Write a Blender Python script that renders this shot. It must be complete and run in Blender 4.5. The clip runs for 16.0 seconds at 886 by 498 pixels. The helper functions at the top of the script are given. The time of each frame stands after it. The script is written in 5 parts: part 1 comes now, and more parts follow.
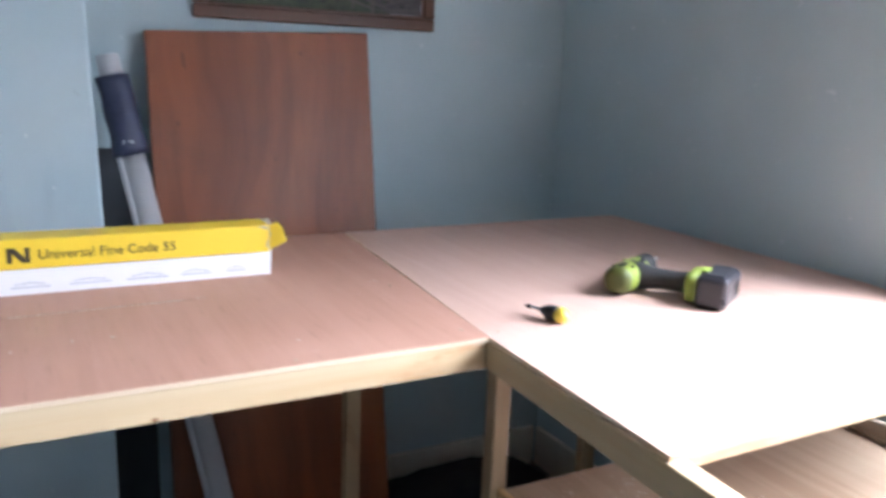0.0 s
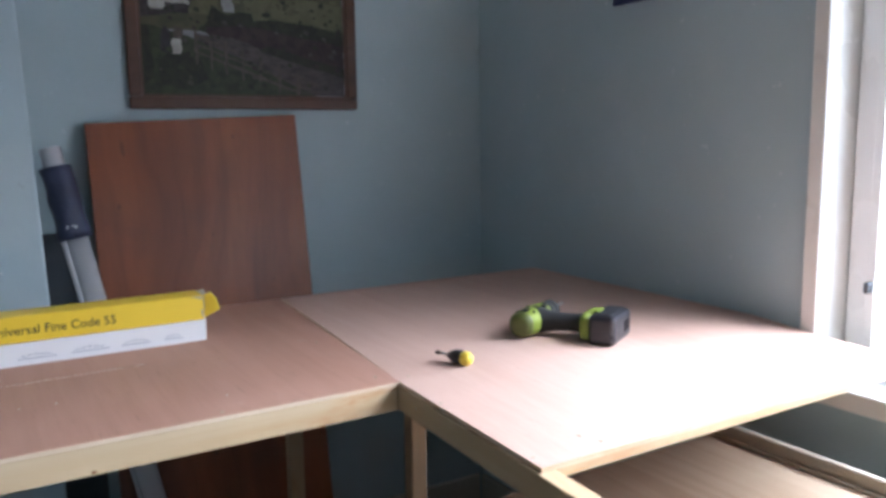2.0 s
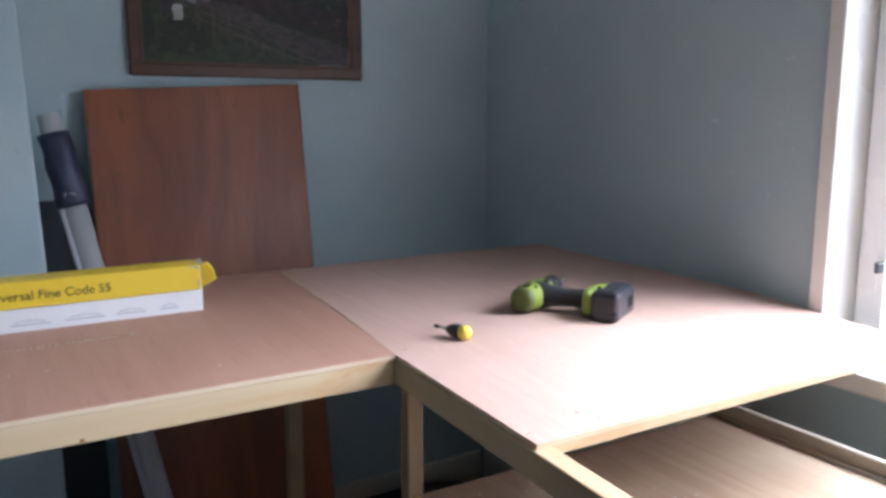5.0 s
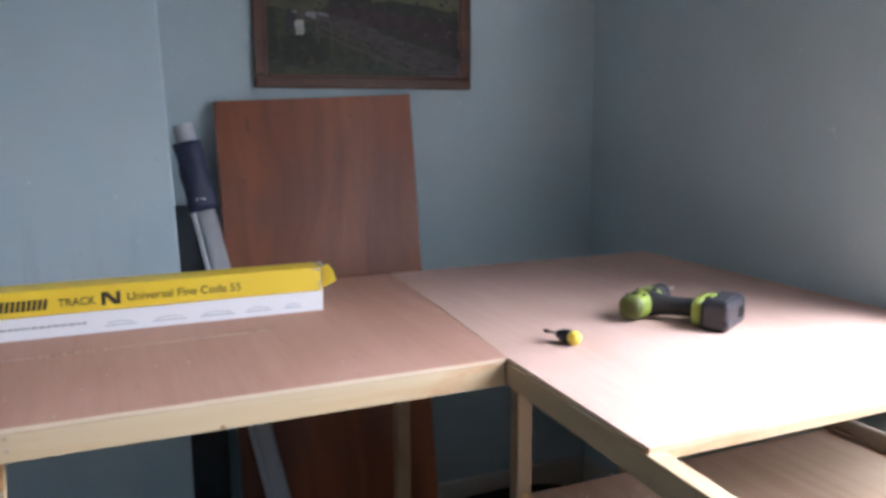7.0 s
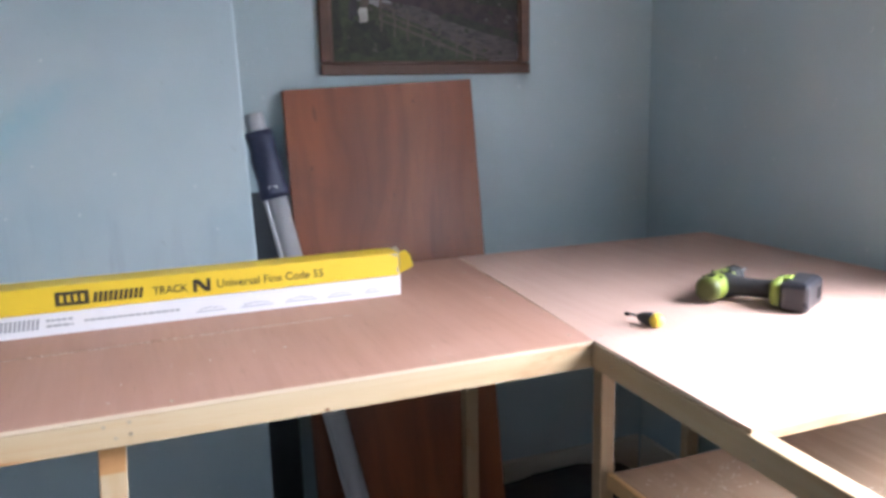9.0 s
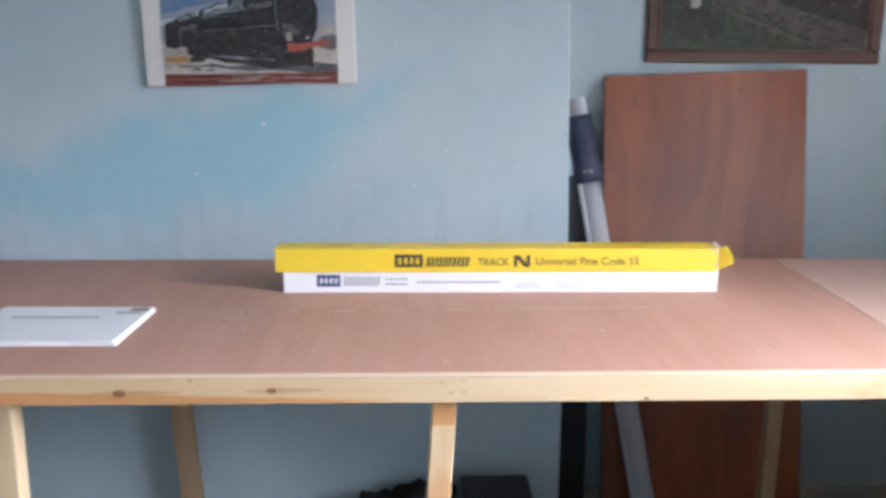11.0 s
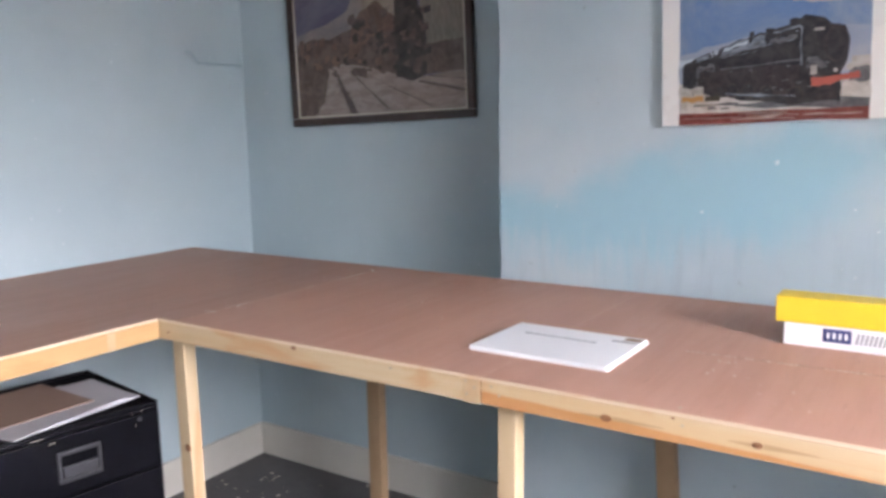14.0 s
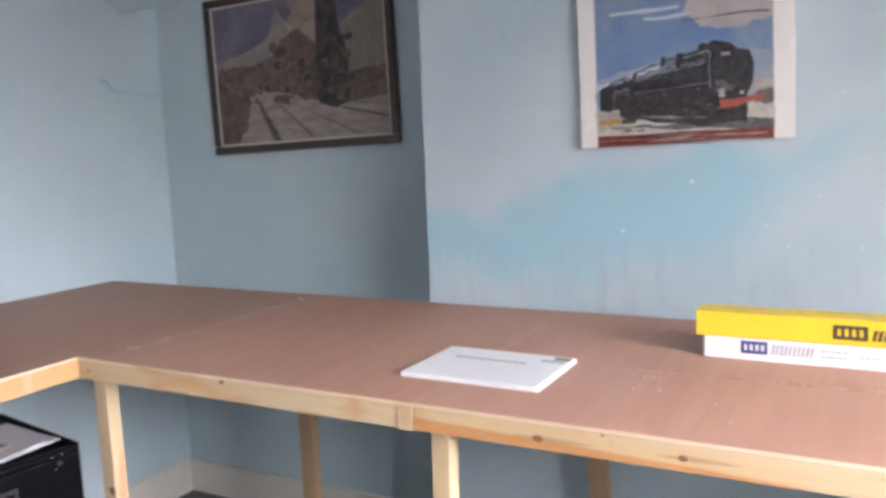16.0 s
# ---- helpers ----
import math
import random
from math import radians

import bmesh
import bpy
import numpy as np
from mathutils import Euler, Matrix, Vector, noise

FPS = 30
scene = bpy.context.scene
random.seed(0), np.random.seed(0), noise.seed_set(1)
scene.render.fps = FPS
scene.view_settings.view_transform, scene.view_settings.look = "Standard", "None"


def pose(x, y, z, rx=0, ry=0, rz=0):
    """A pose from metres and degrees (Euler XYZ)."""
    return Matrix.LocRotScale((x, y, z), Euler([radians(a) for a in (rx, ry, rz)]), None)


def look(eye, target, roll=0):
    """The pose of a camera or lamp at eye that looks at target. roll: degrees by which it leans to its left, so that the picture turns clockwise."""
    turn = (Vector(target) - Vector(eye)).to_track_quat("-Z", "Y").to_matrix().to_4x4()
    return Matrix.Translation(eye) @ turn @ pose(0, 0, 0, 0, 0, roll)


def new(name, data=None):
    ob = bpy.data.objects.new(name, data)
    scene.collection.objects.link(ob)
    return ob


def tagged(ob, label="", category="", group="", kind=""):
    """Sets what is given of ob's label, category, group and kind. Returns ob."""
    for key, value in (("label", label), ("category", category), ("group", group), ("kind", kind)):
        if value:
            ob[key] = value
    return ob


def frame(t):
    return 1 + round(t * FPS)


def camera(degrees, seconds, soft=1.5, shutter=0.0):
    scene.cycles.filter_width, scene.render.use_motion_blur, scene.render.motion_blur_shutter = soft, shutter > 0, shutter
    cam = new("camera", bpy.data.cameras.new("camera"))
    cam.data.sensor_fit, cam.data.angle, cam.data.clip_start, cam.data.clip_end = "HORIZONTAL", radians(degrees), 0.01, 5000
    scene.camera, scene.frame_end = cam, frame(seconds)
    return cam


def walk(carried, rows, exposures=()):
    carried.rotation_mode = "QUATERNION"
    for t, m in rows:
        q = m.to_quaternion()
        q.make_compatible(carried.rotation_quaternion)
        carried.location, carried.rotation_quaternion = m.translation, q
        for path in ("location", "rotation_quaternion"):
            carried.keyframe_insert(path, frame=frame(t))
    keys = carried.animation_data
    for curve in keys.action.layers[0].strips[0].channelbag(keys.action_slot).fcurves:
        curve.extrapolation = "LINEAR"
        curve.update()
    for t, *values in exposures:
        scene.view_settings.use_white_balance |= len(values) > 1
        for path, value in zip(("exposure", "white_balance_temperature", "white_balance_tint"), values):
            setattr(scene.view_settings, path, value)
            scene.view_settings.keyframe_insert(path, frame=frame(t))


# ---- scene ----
cam = camera(58.0, 16.0, 3.3, 0.4)
PATH = [
    (0, (-0.629, -0.989, 1.35), (0.31, 0.721, 0.912), 2.3),
    (0.5, (-0.57, -1.094, 1.337), (0.446, 0.564, 0.869), 1.8),
    (1, (-0.591, -1.143, 1.362), (0.462, 0.503, 0.936), 0.0),
    (1.5, (-0.633, -1.169, 1.393), (0.383, 0.51, 1.006), -0.8),
    (2, (-0.625, -1.18, 1.371), (0.405, 0.512, 1.089), -0.8),
    (2.5, (-0.627, -1.219, 1.377), (0.328, 0.527, 1.177), -0.3),
    (3, (-0.596, -1.195, 1.36), (0.391, 0.521, 1.077), -0.3),
    (3.5, (-0.6, -1.176, 1.365), (0.421, 0.506, 1.01), 0.4),
    (5.8, (-0.593, -1.162, 1.351), (0.37, 0.562, 1.029), -0.8),
    (6, (-0.595, -1.179, 1.354), (0.325, 0.567, 1.031), -0.6),
    (6.5, (-0.62, -1.181, 1.357), (0.247, 0.592, 1.028), -0.3),
    (7, (-0.649, -1.195, 1.369), (0.147, 0.61, 1.043), -0.3),
    (7.5, (-0.644, -1.19, 1.361), (0.096, 0.634, 1.007), -0.5),
    (8, (-0.649, -1.171, 1.367), (0.116, 0.631, 0.96), -0.4),
    (8.2, (-0.674, -1.185, 1.373), (0.092, 0.621, 0.985), -0.9),
    (10.3, (-0.785, -1.176, 1.393), (-0.445, 0.756, 1.003), 0.1),
    (10.5, (-0.791, -1.192, 1.388), (-0.586, 0.757, 0.992), -0.0),
    (11, (-0.86, -1.18, 1.392), (-0.785, 0.777, 0.985), 0.4),
    (11.5, (-0.857, -1.178, 1.394), (-1.14, 0.774, 1.058), -0.5),
    (12, (-0.824, -1.165, 1.393), (-1.431, 0.716, 1.089), -0.4),
    (12.5, (-0.823, -1.163, 1.387), (-1.589, 0.664, 1.109), -0.4),
    (13, (-0.834, -1.183, 1.401), (-1.858, 0.507, 1.094), -1.4),
    (13.5, (-0.841, -1.174, 1.393), (-1.981, 0.435, 1.06), -1.2),
    (14, (-0.846, -1.174, 1.394), (-1.937, 0.473, 1.086), -1.1),
    (14.5, (-0.845, -1.19, 1.399), (-1.878, 0.493, 1.085), -1.2),
    (15, (-0.862, -1.18, 1.398), (-1.892, 0.507, 1.094), -1.5),
    (15.5, (-0.849, -1.182, 1.4), (-1.878, 0.512, 1.133), -1.8),
    (16, (-0.841, -1.177, 1.403), (-1.783, 0.568, 1.144), -2.2),
]
EXPOSURES = [
    (0, -0.58, 5530, 13), (0.5, -0.93, 5530, 12), (1, -1.36, 5480, 11), (3.7, -1.23, 5480, 12), (5.8, -1.38, 5530, 12), (6.5, -1.26, 5580, 13), (7.5, -0.95, 5630, 14), (8.2, -0.73, 5680, 14),
    (10.5, -0.40, 5700, 14), (12, -0.21, 5890, 18), (13, -0.01, 6190, 21), (16, 0.09, 6290, 20),
]
walk(cam, [(t, look(eye, target, roll)) for t, eye, target, roll in PATH], EXPOSURES)

# ---- light ----
world = bpy.data.worlds.new("sky")
scene.world = world
world.use_nodes = True
wn = world.node_tree
sky = wn.nodes.new("ShaderNodeTexSky")
sky.sky_type, sky.sun_disc = "NISHITA", False
sky.sun_elevation, sky.sun_rotation = radians(48), radians(120)
wn.nodes["Background"].inputs[1].default_value = 0.15
wn.links.new(sky.outputs[0], wn.nodes["Background"].inputs[0])

sun = new("sun", bpy.data.lights.new("sun", "SUN"))
sun.data.energy, sun.data.angle, sun.data.color = 1.8, radians(12), (1.0, 0.96, 0.9)
sun.matrix_basis = look((6, -4, 8), (0, 0, 0))

XL, XR, YB, YA, YF, ZC = -3.31, 0.93, 0.825, 1.12, -3.3, 2.45   # walls, breast face, alcove, front wall, ceiling
WY0, WY1, WZ0, WZ1 = -2.10, -0.152, 0.81, 2.2                     # window opening in the right-hand wall
ZT, ZF = 0.95, 0.018                                                        # top of the baseboards

window_light = new("window_daylight", bpy.data.lights.new("window_daylight", "AREA"))
window_light.data.shape, window_light.data.size, window_light.data.size_y = "RECTANGLE", WY1 - WY0 + 0.2, 2.0
window_light.data.energy, window_light.data.color = 630, (0.985, 0.985, 0.98)
window_light.data.spread = radians(113)
window_light.matrix_basis = pose(XR + 0.92, (WY0 + WY1) / 2, 1.70, 0, 36, 0) @ pose(0, 0, 0, 0, 0, 90)


# ---- materials ----
class Nodes:
    """A node material, built call by call."""

    def __init__(self, name):
        self.m = bpy.data.materials.new(name)
        self.m.use_nodes = True
        self.t = self.m.node_tree
        self.p = self.t.nodes["Principled BSDF"]

    def put(self, socket, value):
        if hasattr(value, "links"):
            self.t.links.new(value, socket)
        else:
            socket.default_value = value

    def coord(self, scale=(1, 1, 1), kind="Object"):
        c, m = self.t.nodes.new("ShaderNodeTexCoord"), self.t.nodes.new("ShaderNodeMapping")
        m.inputs["Scale"].default_value = scale
        self.t.links.new(c.outputs[kind], m.inputs[0])
        return m.outputs[0]

    def noise(self, vec, scale, detail=4, rough=0.55, warp=0.0):
        n = self.t.nodes.new("ShaderNodeTexNoise")
        self.put(n.inputs["Vector"], vec)
        n.inputs["Scale"].default_value, n.inputs["Detail"].default_value = scale, detail
        n.inputs["Roughness"].default_value, n.inputs["Distortion"].default_value = rough, warp
        return n.outputs[0]

    def span(self, v, a, b, c=0.0, d=1.0):
        n = self.t.nodes.new("ShaderNodeMapRange")
        n.interpolation_type = "SMOOTHSTEP"
        self.put(n.inputs[0], v)
        for k, x in enumerate((a, b, c, d)):
            self.put(n.inputs[k + 1], x)
        return n.outputs[0]

    def math(self, op, a, b=0.0):
        n = self.t.nodes.new("ShaderNodeMath")
        n.operation = op
        self.put(n.inputs[0], a)
        self.put(n.inputs[1], b)
        return n.outputs[0]

    def mix(self, f, a, b):
        n = self.t.nodes.new("ShaderNodeMix")
        n.data_type = "RGBA"
        self.put(n.inputs[0], f)
        self.put(n.inputs[6], a if hasattr(a, "links") else (*a, 1))
        self.put(n.inputs[7], b if hasattr(b, "links") else (*b, 1))
        return n.outputs[2]

    def axes(self, vec):
        n = self.t.nodes.new("ShaderNodeSeparateXYZ")
        self.put(n.inputs[0], vec)
        return n.outputs

    def random(self):
        return self.t.nodes.new("ShaderNodeObjectInfo").outputs["Random"]

    def done(self, colour, rough=0.6, bump=None, depth=0.002, metal=0.0, spec=0.5):
        self.put(self.p.inputs["Base Color"], colour if hasattr(colour, "links") else (*colour, 1))
        self.put(self.p.inputs["Roughness"], rough)
        self.put(self.p.inputs["Metallic"], metal)
        self.put(self.p.inputs["Specular IOR Level"], spec)
        if bump is not None:
            b = self.t.nodes.new("ShaderNodeBump")
            b.inputs["Distance"].default_value = depth
            self.put(b.inputs["Height"], bump)
            self.t.links.new(b.outputs[0], self.p.inputs["Normal"])
        return self.m


def painted_wall(name, base, other, marks=True):
    n = Nodes(name)
    v = n.coord()
    big, fine = n.noise(v, 1.3, 5, 0.6), n.noise(v, 90, 3)
    col = n.mix(n.span(big, 0.35, 0.7), base, other)
    if marks:
        spot = n.noise(v, 52, 2, 0.4)
        col = n.mix(n.span(spot, 0.73, 0.78, 0, 0.55), col, (0.66, 0.72, 0.74))
        scuff = n.noise(n.coord((1, 1, 0.35)), 9, 4, 0.7)
        col = n.mix(n.span(scuff, 0.72, 0.82, 0, 0.35), col, (0.2, 0.24, 0.26))
    bump = n.math("ADD", n.noise(v, 45, 4), n.math("MULTIPLY", fine, 0.5))
    return n.done(col, 0.62, bump, 0.0005)


def breast_wall():
    """Sky-blue paint with a greyer sponged coat over it and runs along the bottom."""
    n = Nodes("sky_painted_plaster")
    v = n.coord()
    x, y, z = n.axes(v)
    warp = n.math("MULTIPLY", n.math("SUBTRACT", n.noise(v, 3.2, 5, 0.6), 0.5), 0.34)
    run = n.math("MULTIPLY", n.math("SUBTRACT", n.noise(n.coord((1, 1, 0.12)), 48, 4, 0.65), 0.5), 0.22)
    zz = n.math("ADD", z, warp)
    slope = n.math("ADD", zz, n.math("MULTIPLY", x, -0.16))
    top = n.span(slope, 1.47, 1.60, 1, 0)
    low = n.span(n.math("ADD", zz, run), 0.99, 1.17)
    side = n.span(n.math("SUBTRACT", n.math("ADD", x, n.math("MULTIPLY", warp, 0.8)), n.math("MULTIPLY", z, 1.05)), -2.46, -2.24, 1, 0)
    mask = n.math("MULTIPLY", n.math("MULTIPLY", top, low), side)
    pale = n.mix(n.span(n.noise(v, 2.1, 4), 0.35, 0.7), (0.412, 0.520, 0.572), (0.478, 0.568, 0.610))
    col = n.mix(n.math("MULTIPLY", mask, 0.9), pale, (0.31, 0.52, 0.61))
    drip = n.math("MULTIPLY", n.span(n.noise(n.coord((1, 1, 0.10)), 27, 3, 0.6), 0.48, 0.74, 0, 0.42), n.math("MULTIPLY", n.span(n.math("ADD", z, warp), 1.02, 1.2, 1, 0), n.span(z, 0.90, 0.94)))
    col = n.mix(drip, col, (0.335, 0.40, 0.465))
    col = n.mix(n.span(n.noise(v, 46, 2, 0.4), 0.735, 0.775, 0, 0.7), col, (0.72, 0.76, 0.76))
    col = n.mix(n.span(n.noise(n.coord((1, 1, 0.75)), 30, 3, 0.6), 0.70, 0.78, 0, 0.45), col, (0.22, 0.24, 0.26))
    bump = n.math("ADD", n.noise(v, 45, 4), n.math("MULTIPLY", n.noise(v, 12, 4), 1.2))
    return n.done(col, 0.6, bump, 0.0006)


def timber(name, along, pale, dark, rough=0.55, streak=26, knotty=True):
    """Sawn softwood or veneer with its grain along one axis."""
    n = Nodes(name)
    s = [1.0, 1.0, 1.0]
    s["xyz".index(along)] = 0.05
    v = n.coord(s)
    g = n.noise(v, streak, 6, 0.65, 0.6)
    wide = n.noise(v, 5, 3, 0.5, 0.8)
    f = n.math("ADD", n.math("MULTIPLY", g, 0.55), n.math("MULTIPLY", wide, 0.45))
    col = n.mix(n.span(f, 0.36, 0.66), pale, dark)
    s2 = [1.0, 1.0, 1.0]
    s2["xyz".index(along)] = 0.22
    heart = n.noise(n.coord(s2), 9, 5, 0.65, 1.0)
    col = n.mix(n.span(heart, 0.50, 0.66, 0, 0.75), col, tuple(c * k for c, k in zip(dark, (0.95, 0.72, 0.55))))
    r = n.random()
    col = n.mix(n.math("MULTIPLY", r, 0.35), col, tuple(c * 0.72 for c in pale))
    return n.done(col, rough, g, 0.0008)


def plywood(name, along, a, b, c, shine=0.5):
    n = Nodes(name)
    s = [1.0, 1.0, 1.0]
    s["xyz".index(along)] = 0.06
    v = n.coord(s)
    g, pores = n.noise(v, 34, 7, 0.7, 0.4), n.noise(v, 190, 3, 0.6)
    blotch = n.noise(n.coord(), 2.4, 5, 0.6)
    col = n.mix(n.span(g, 0.35, 0.65), a, b)
    col = n.mix(n.span(blotch, 0.42, 0.72, 0, 0.7), col, c)
    col = n.mix(n.span(pores, 0.62, 0.75, 0, 0.35), col, tuple(k * 0.55 for k in b))
    dust = n.noise(n.coord(), 7, 7, 0.75)
    col = n.mix(n.span(dust, 0.62, 0.8, 0, 0.35), col, (0.62, 0.50, 0.42))
    return n.done(col, n.span(blotch, 0.3, 0.7, shine, shine + 0.18), n.math("ADD", g, n.math("MULTIPLY", pores, 0.4)), 0.0006)


def plain(name, colour, rough=0.5, grain=40, amount=0.18, metal=0.0, bump=0.0006, spec=0.5):
    """A surface of one colour with slight mottling at two scales."""
    n = Nodes(name)
    v = n.coord()
    f, g = n.noise(v, grain, 4), n.noise(v, grain / 9, 4)
    dark = tuple(c * (1 - amount) for c in colour)
    light = tuple(min(1, c * (1 + amount)) for c in colour)
    col = n.mix(n.math("ADD", n.math("MULTIPLY", f, 0.5), n.math("MULTIPLY", g, 0.5)), dark, light)
    return n.done(col, n.span(g, 0.3, 0.7, max(0.02, rough - 0.08), min(1, rough + 0.08)), f, bump, metal, spec)


def daubed(name, a, b, scale, warp=0.6, stretch=(1, 1, 1), rough=0.5):
    """Painted or printed area: two colours daubed through one another."""
    n = Nodes(name)
    f = n.noise(n.coord(stretch), scale, 6, 0.7, warp)
    return n.done(n.mix(n.span(f, 0.35, 0.65), a, b), rough, f, 0.0003, 0, 0.35)


WALL = painted_wall("blue_painted_plaster", (0.412, 0.515, 0.552), (0.465, 0.562, 0.598))
BREAST = breast_wall()
CEILING = painted_wall("white_ceiling_paint", (0.66, 0.66, 0.65), (0.58, 0.58, 0.57), False)
GLOSS = plain("white_gloss_paint", (0.78, 0.77, 0.74), 0.3, 25, 0.05)
SKIRT = plain("cream_skirting_paint", (0.60, 0.58, 0.52), 0.4, 20, 0.10)
PVC = plain("white_window_frame", (0.88, 0.89, 0.90), 0.25, 30, 0.03)
CARPET = plain("dark_carpet", (0.125, 0.120, 0.120), 0.95, 260, 0.6, bump=0.004)
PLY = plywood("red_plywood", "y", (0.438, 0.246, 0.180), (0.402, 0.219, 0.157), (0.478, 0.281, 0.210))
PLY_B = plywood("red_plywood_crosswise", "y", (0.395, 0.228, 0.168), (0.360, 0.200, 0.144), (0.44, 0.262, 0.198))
# paler sheet; part of its lightness is window light put into the colour
PLY_LIT = plywood("red_plywood_window_lit", "y", (0.54, 0.368, 0.298), (0.505, 0.330, 0.262), (0.58, 0.405, 0.335))
PLY_EDGE = timber("plywood_edge", "x", (0.72, 0.58, 0.42), (0.60, 0.45, 0.31), 0.7, 60)
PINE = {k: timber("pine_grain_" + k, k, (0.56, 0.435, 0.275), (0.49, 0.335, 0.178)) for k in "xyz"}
# pine with the shade under the boards put into its colour
PINE_SHADE = timber("pine_in_shade", "z", (0.40, 0.270, 0.155), (0.31, 0.195, 0.100))
PINE_WARM = timber("orange_pine", "y", (0.55, 0.355, 0.165), (0.45, 0.265, 0.105))
HEART = timber("pine_heartwood", "x", (0.56, 0.30, 0.115), (0.42, 0.20, 0.07))
STREAK = timber("pine_knot_streak", "x", (0.45, 0.315, 0.165), (0.36, 0.235, 0.118))
KNOT = plain("pine_knot", (0.20, 0.085, 0.035), 0.5, 300, 0.5)
SCREW = plain("zinc_screw", (0.42, 0.35, 0.25), 0.45, 200, 0.3, 0.6)


def veneer():
    """Reddish veneer: upright strips with a lazy flame figure, paler bands and dark flecks."""
    n = Nodes("mahogany_veneer")
    x, y, z = n.axes(n.coord())
    bend = n.math("MULTIPLY", n.math("SUBTRACT", n.noise(n.coord((1, 1, 0.45)), 2.6, 3, 0.5), 0.5), 0.30)
    u = n.math("ADD", x, bend)
    c = n.t.nodes.new("ShaderNodeCombineXYZ")
    n.put(c.inputs[0], u)
    n.put(c.inputs[2], n.math("MULTIPLY", z, 0.10))
    fig = n.noise(c.outputs[0], 11, 4, 0.55, 0.5)
    band = n.noise(c.outputs[0], 5.5, 2, 0.5)
    fine = n.noise(n.coord((1, 1, 0.04)), 75, 4)
    cloud = n.noise(n.coord((1, 1, 0.7)), 4.2, 5, 0.65, 0.8)
    col = n.mix(n.span(fig, 0.30, 0.70), (0.245, 0.074, 0.026), (0.155, 0.044, 0.017))
    col = n.mix(n.span(band, 0.44, 0.68, 0, 0.6), col, (0.36, 0.118, 0.036))
    col = n.mix(n.span(cloud, 0.46, 0.74, 0, 0.45), col, (0.135, 0.045, 0.022))
    col = n.mix(n.span(fine, 0.55, 0.75, 0, 0.20), col, (0.09, 0.028, 0.015))
    col = n.mix(n.span(n.noise(n.coord((1, 1, 0.55)), 42, 2, 0.3), 0.735, 0.79, 0, 0.45), col, (0.06, 0.022, 0.014))
    return n.done(col, n.span(cloud, 0.3, 0.7, 0.30, 0.44), fine, 0.0003)


PANEL = veneer()
DESK = plywood("dusty_brown_desktop", "y", (0.30, 0.215, 0.15), (0.24, 0.16, 0.105), (0.38, 0.30, 0.215), 0.30)
DESK_PALE = plain("pale_painted_wood", (0.34, 0.30, 0.24), 0.5, 40, 0.2)
DUST = plain("plaster_dust", (0.60, 0.54, 0.46), 0.9, 200, 0.3)
YELLOW = plain("yellow_card", (0.74, 0.52, 0.03), 0.45, 30, 0.06)
WHITE_CARD = plain("white_card", (0.80, 0.80, 0.82), 0.5, 30, 0.04)
CARD_IN = plain("grey_card_inside", (0.42, 0.36, 0.28), 0.8, 60, 0.2)
INK = plain("black_ink", (0.045, 0.035, 0.02), 0.5, 80, 0.2)
GREY_INK = plain("grey_ink", (0.36, 0.37, 0.40), 0.6, 80, 0.15)
PALE_INK = plain("pale_grey_ink", (0.44, 0.46, 0.52), 0.6, 80, 0.12)
NAVY_INK = plain("navy_ink", (0.035, 0.045, 0.16), 0.5, 80, 0.2)
PAPER = plain("white_paper", (0.80, 0.81, 0.83), 0.55, 25, 0.03)
# white paper greyed for the shade under the board arm
PAPER_SHADE = plain("white_paper_in_shade", (0.50, 0.50, 0.53), 0.6, 25, 0.06)
BLACK_METAL = plain("black_enamel_steel", (0.004, 0.004, 0.0055), 0.38, 40, 0.4, 0.0, 0.0004, 0.06)
PEWTER = plain("tarnished_metal", (0.040, 0.040, 0.045), 0.5, 60, 0.3, 0.5)
CHROME = plain("dull_chrome", (0.09, 0.092, 0.10), 0.45, 60, 0.2, 0.8)
LIME = plain("lime_green_plastic", (0.19, 0.24, 0.03), 0.5, 60, 0.1)
# lime darkened to olive for the shadowed rear end of the drill
LIME_SHADE = plain("shaded_lime_plastic", (0.085, 0.10, 0.02), 0.5, 60, 0.1)
RUBBER = plain("black_rubber", (0.018, 0.018, 0.020), 0.6, 120, 0.3, bump=0.001)
BATTERY = plain("dark_grey_plastic", (0.020, 0.020, 0.026), 0.35, 60, 0.2)
STEEL = plain("bright_steel", (0.55, 0.55, 0.56), 0.28, 90, 0.1, 1.0)
BALL = plain("yellow_plastic", (0.72, 0.55, 0.06), 0.35, 40, 0.05)
NAVY = plain("navy_plastic_wrap", (0.022, 0.026, 0.062), 0.55, 30, 0.6, bump=0.003)
TUBE = plain("white_plastic_tube", (0.46, 0.46, 0.48), 0.4, 30, 0.08)
BLACK_CLOTH = plain("black_cloth", (0.012, 0.013, 0.016), 0.9, 120, 0.5, bump=0.003)
SLATE = plain("dark_grey_card", (0.048, 0.054, 0.062), 0.8, 30, 0.25)
FRAME_BROWN = timber("brown_picture_moulding", "x", (0.115, 0.050, 0.026), (0.055, 0.023, 0.013), 0.4, 30)
FRAME_DARK = plain("dark_picture_moulding", (0.045, 0.024, 0.020), 0.35, 60, 0.3)
GILT = plain("gilt_slip", (0.50, 0.46, 0.38), 0.4, 60, 0.2)
FOLDER = plain("brown_card_folder", (0.27, 0.185, 0.145), 0.7, 30, 0.15)
WIRE = plain("blue_painted_wire", (0.34, 0.46, 0.52), 0.5, 60, 0.1)


def glass():
    n = Nodes("window_glass")
    n.p.inputs["Transmission Weight"].default_value = 1.0
    return n.done((0.98, 1.0, 1.0), 0.02)


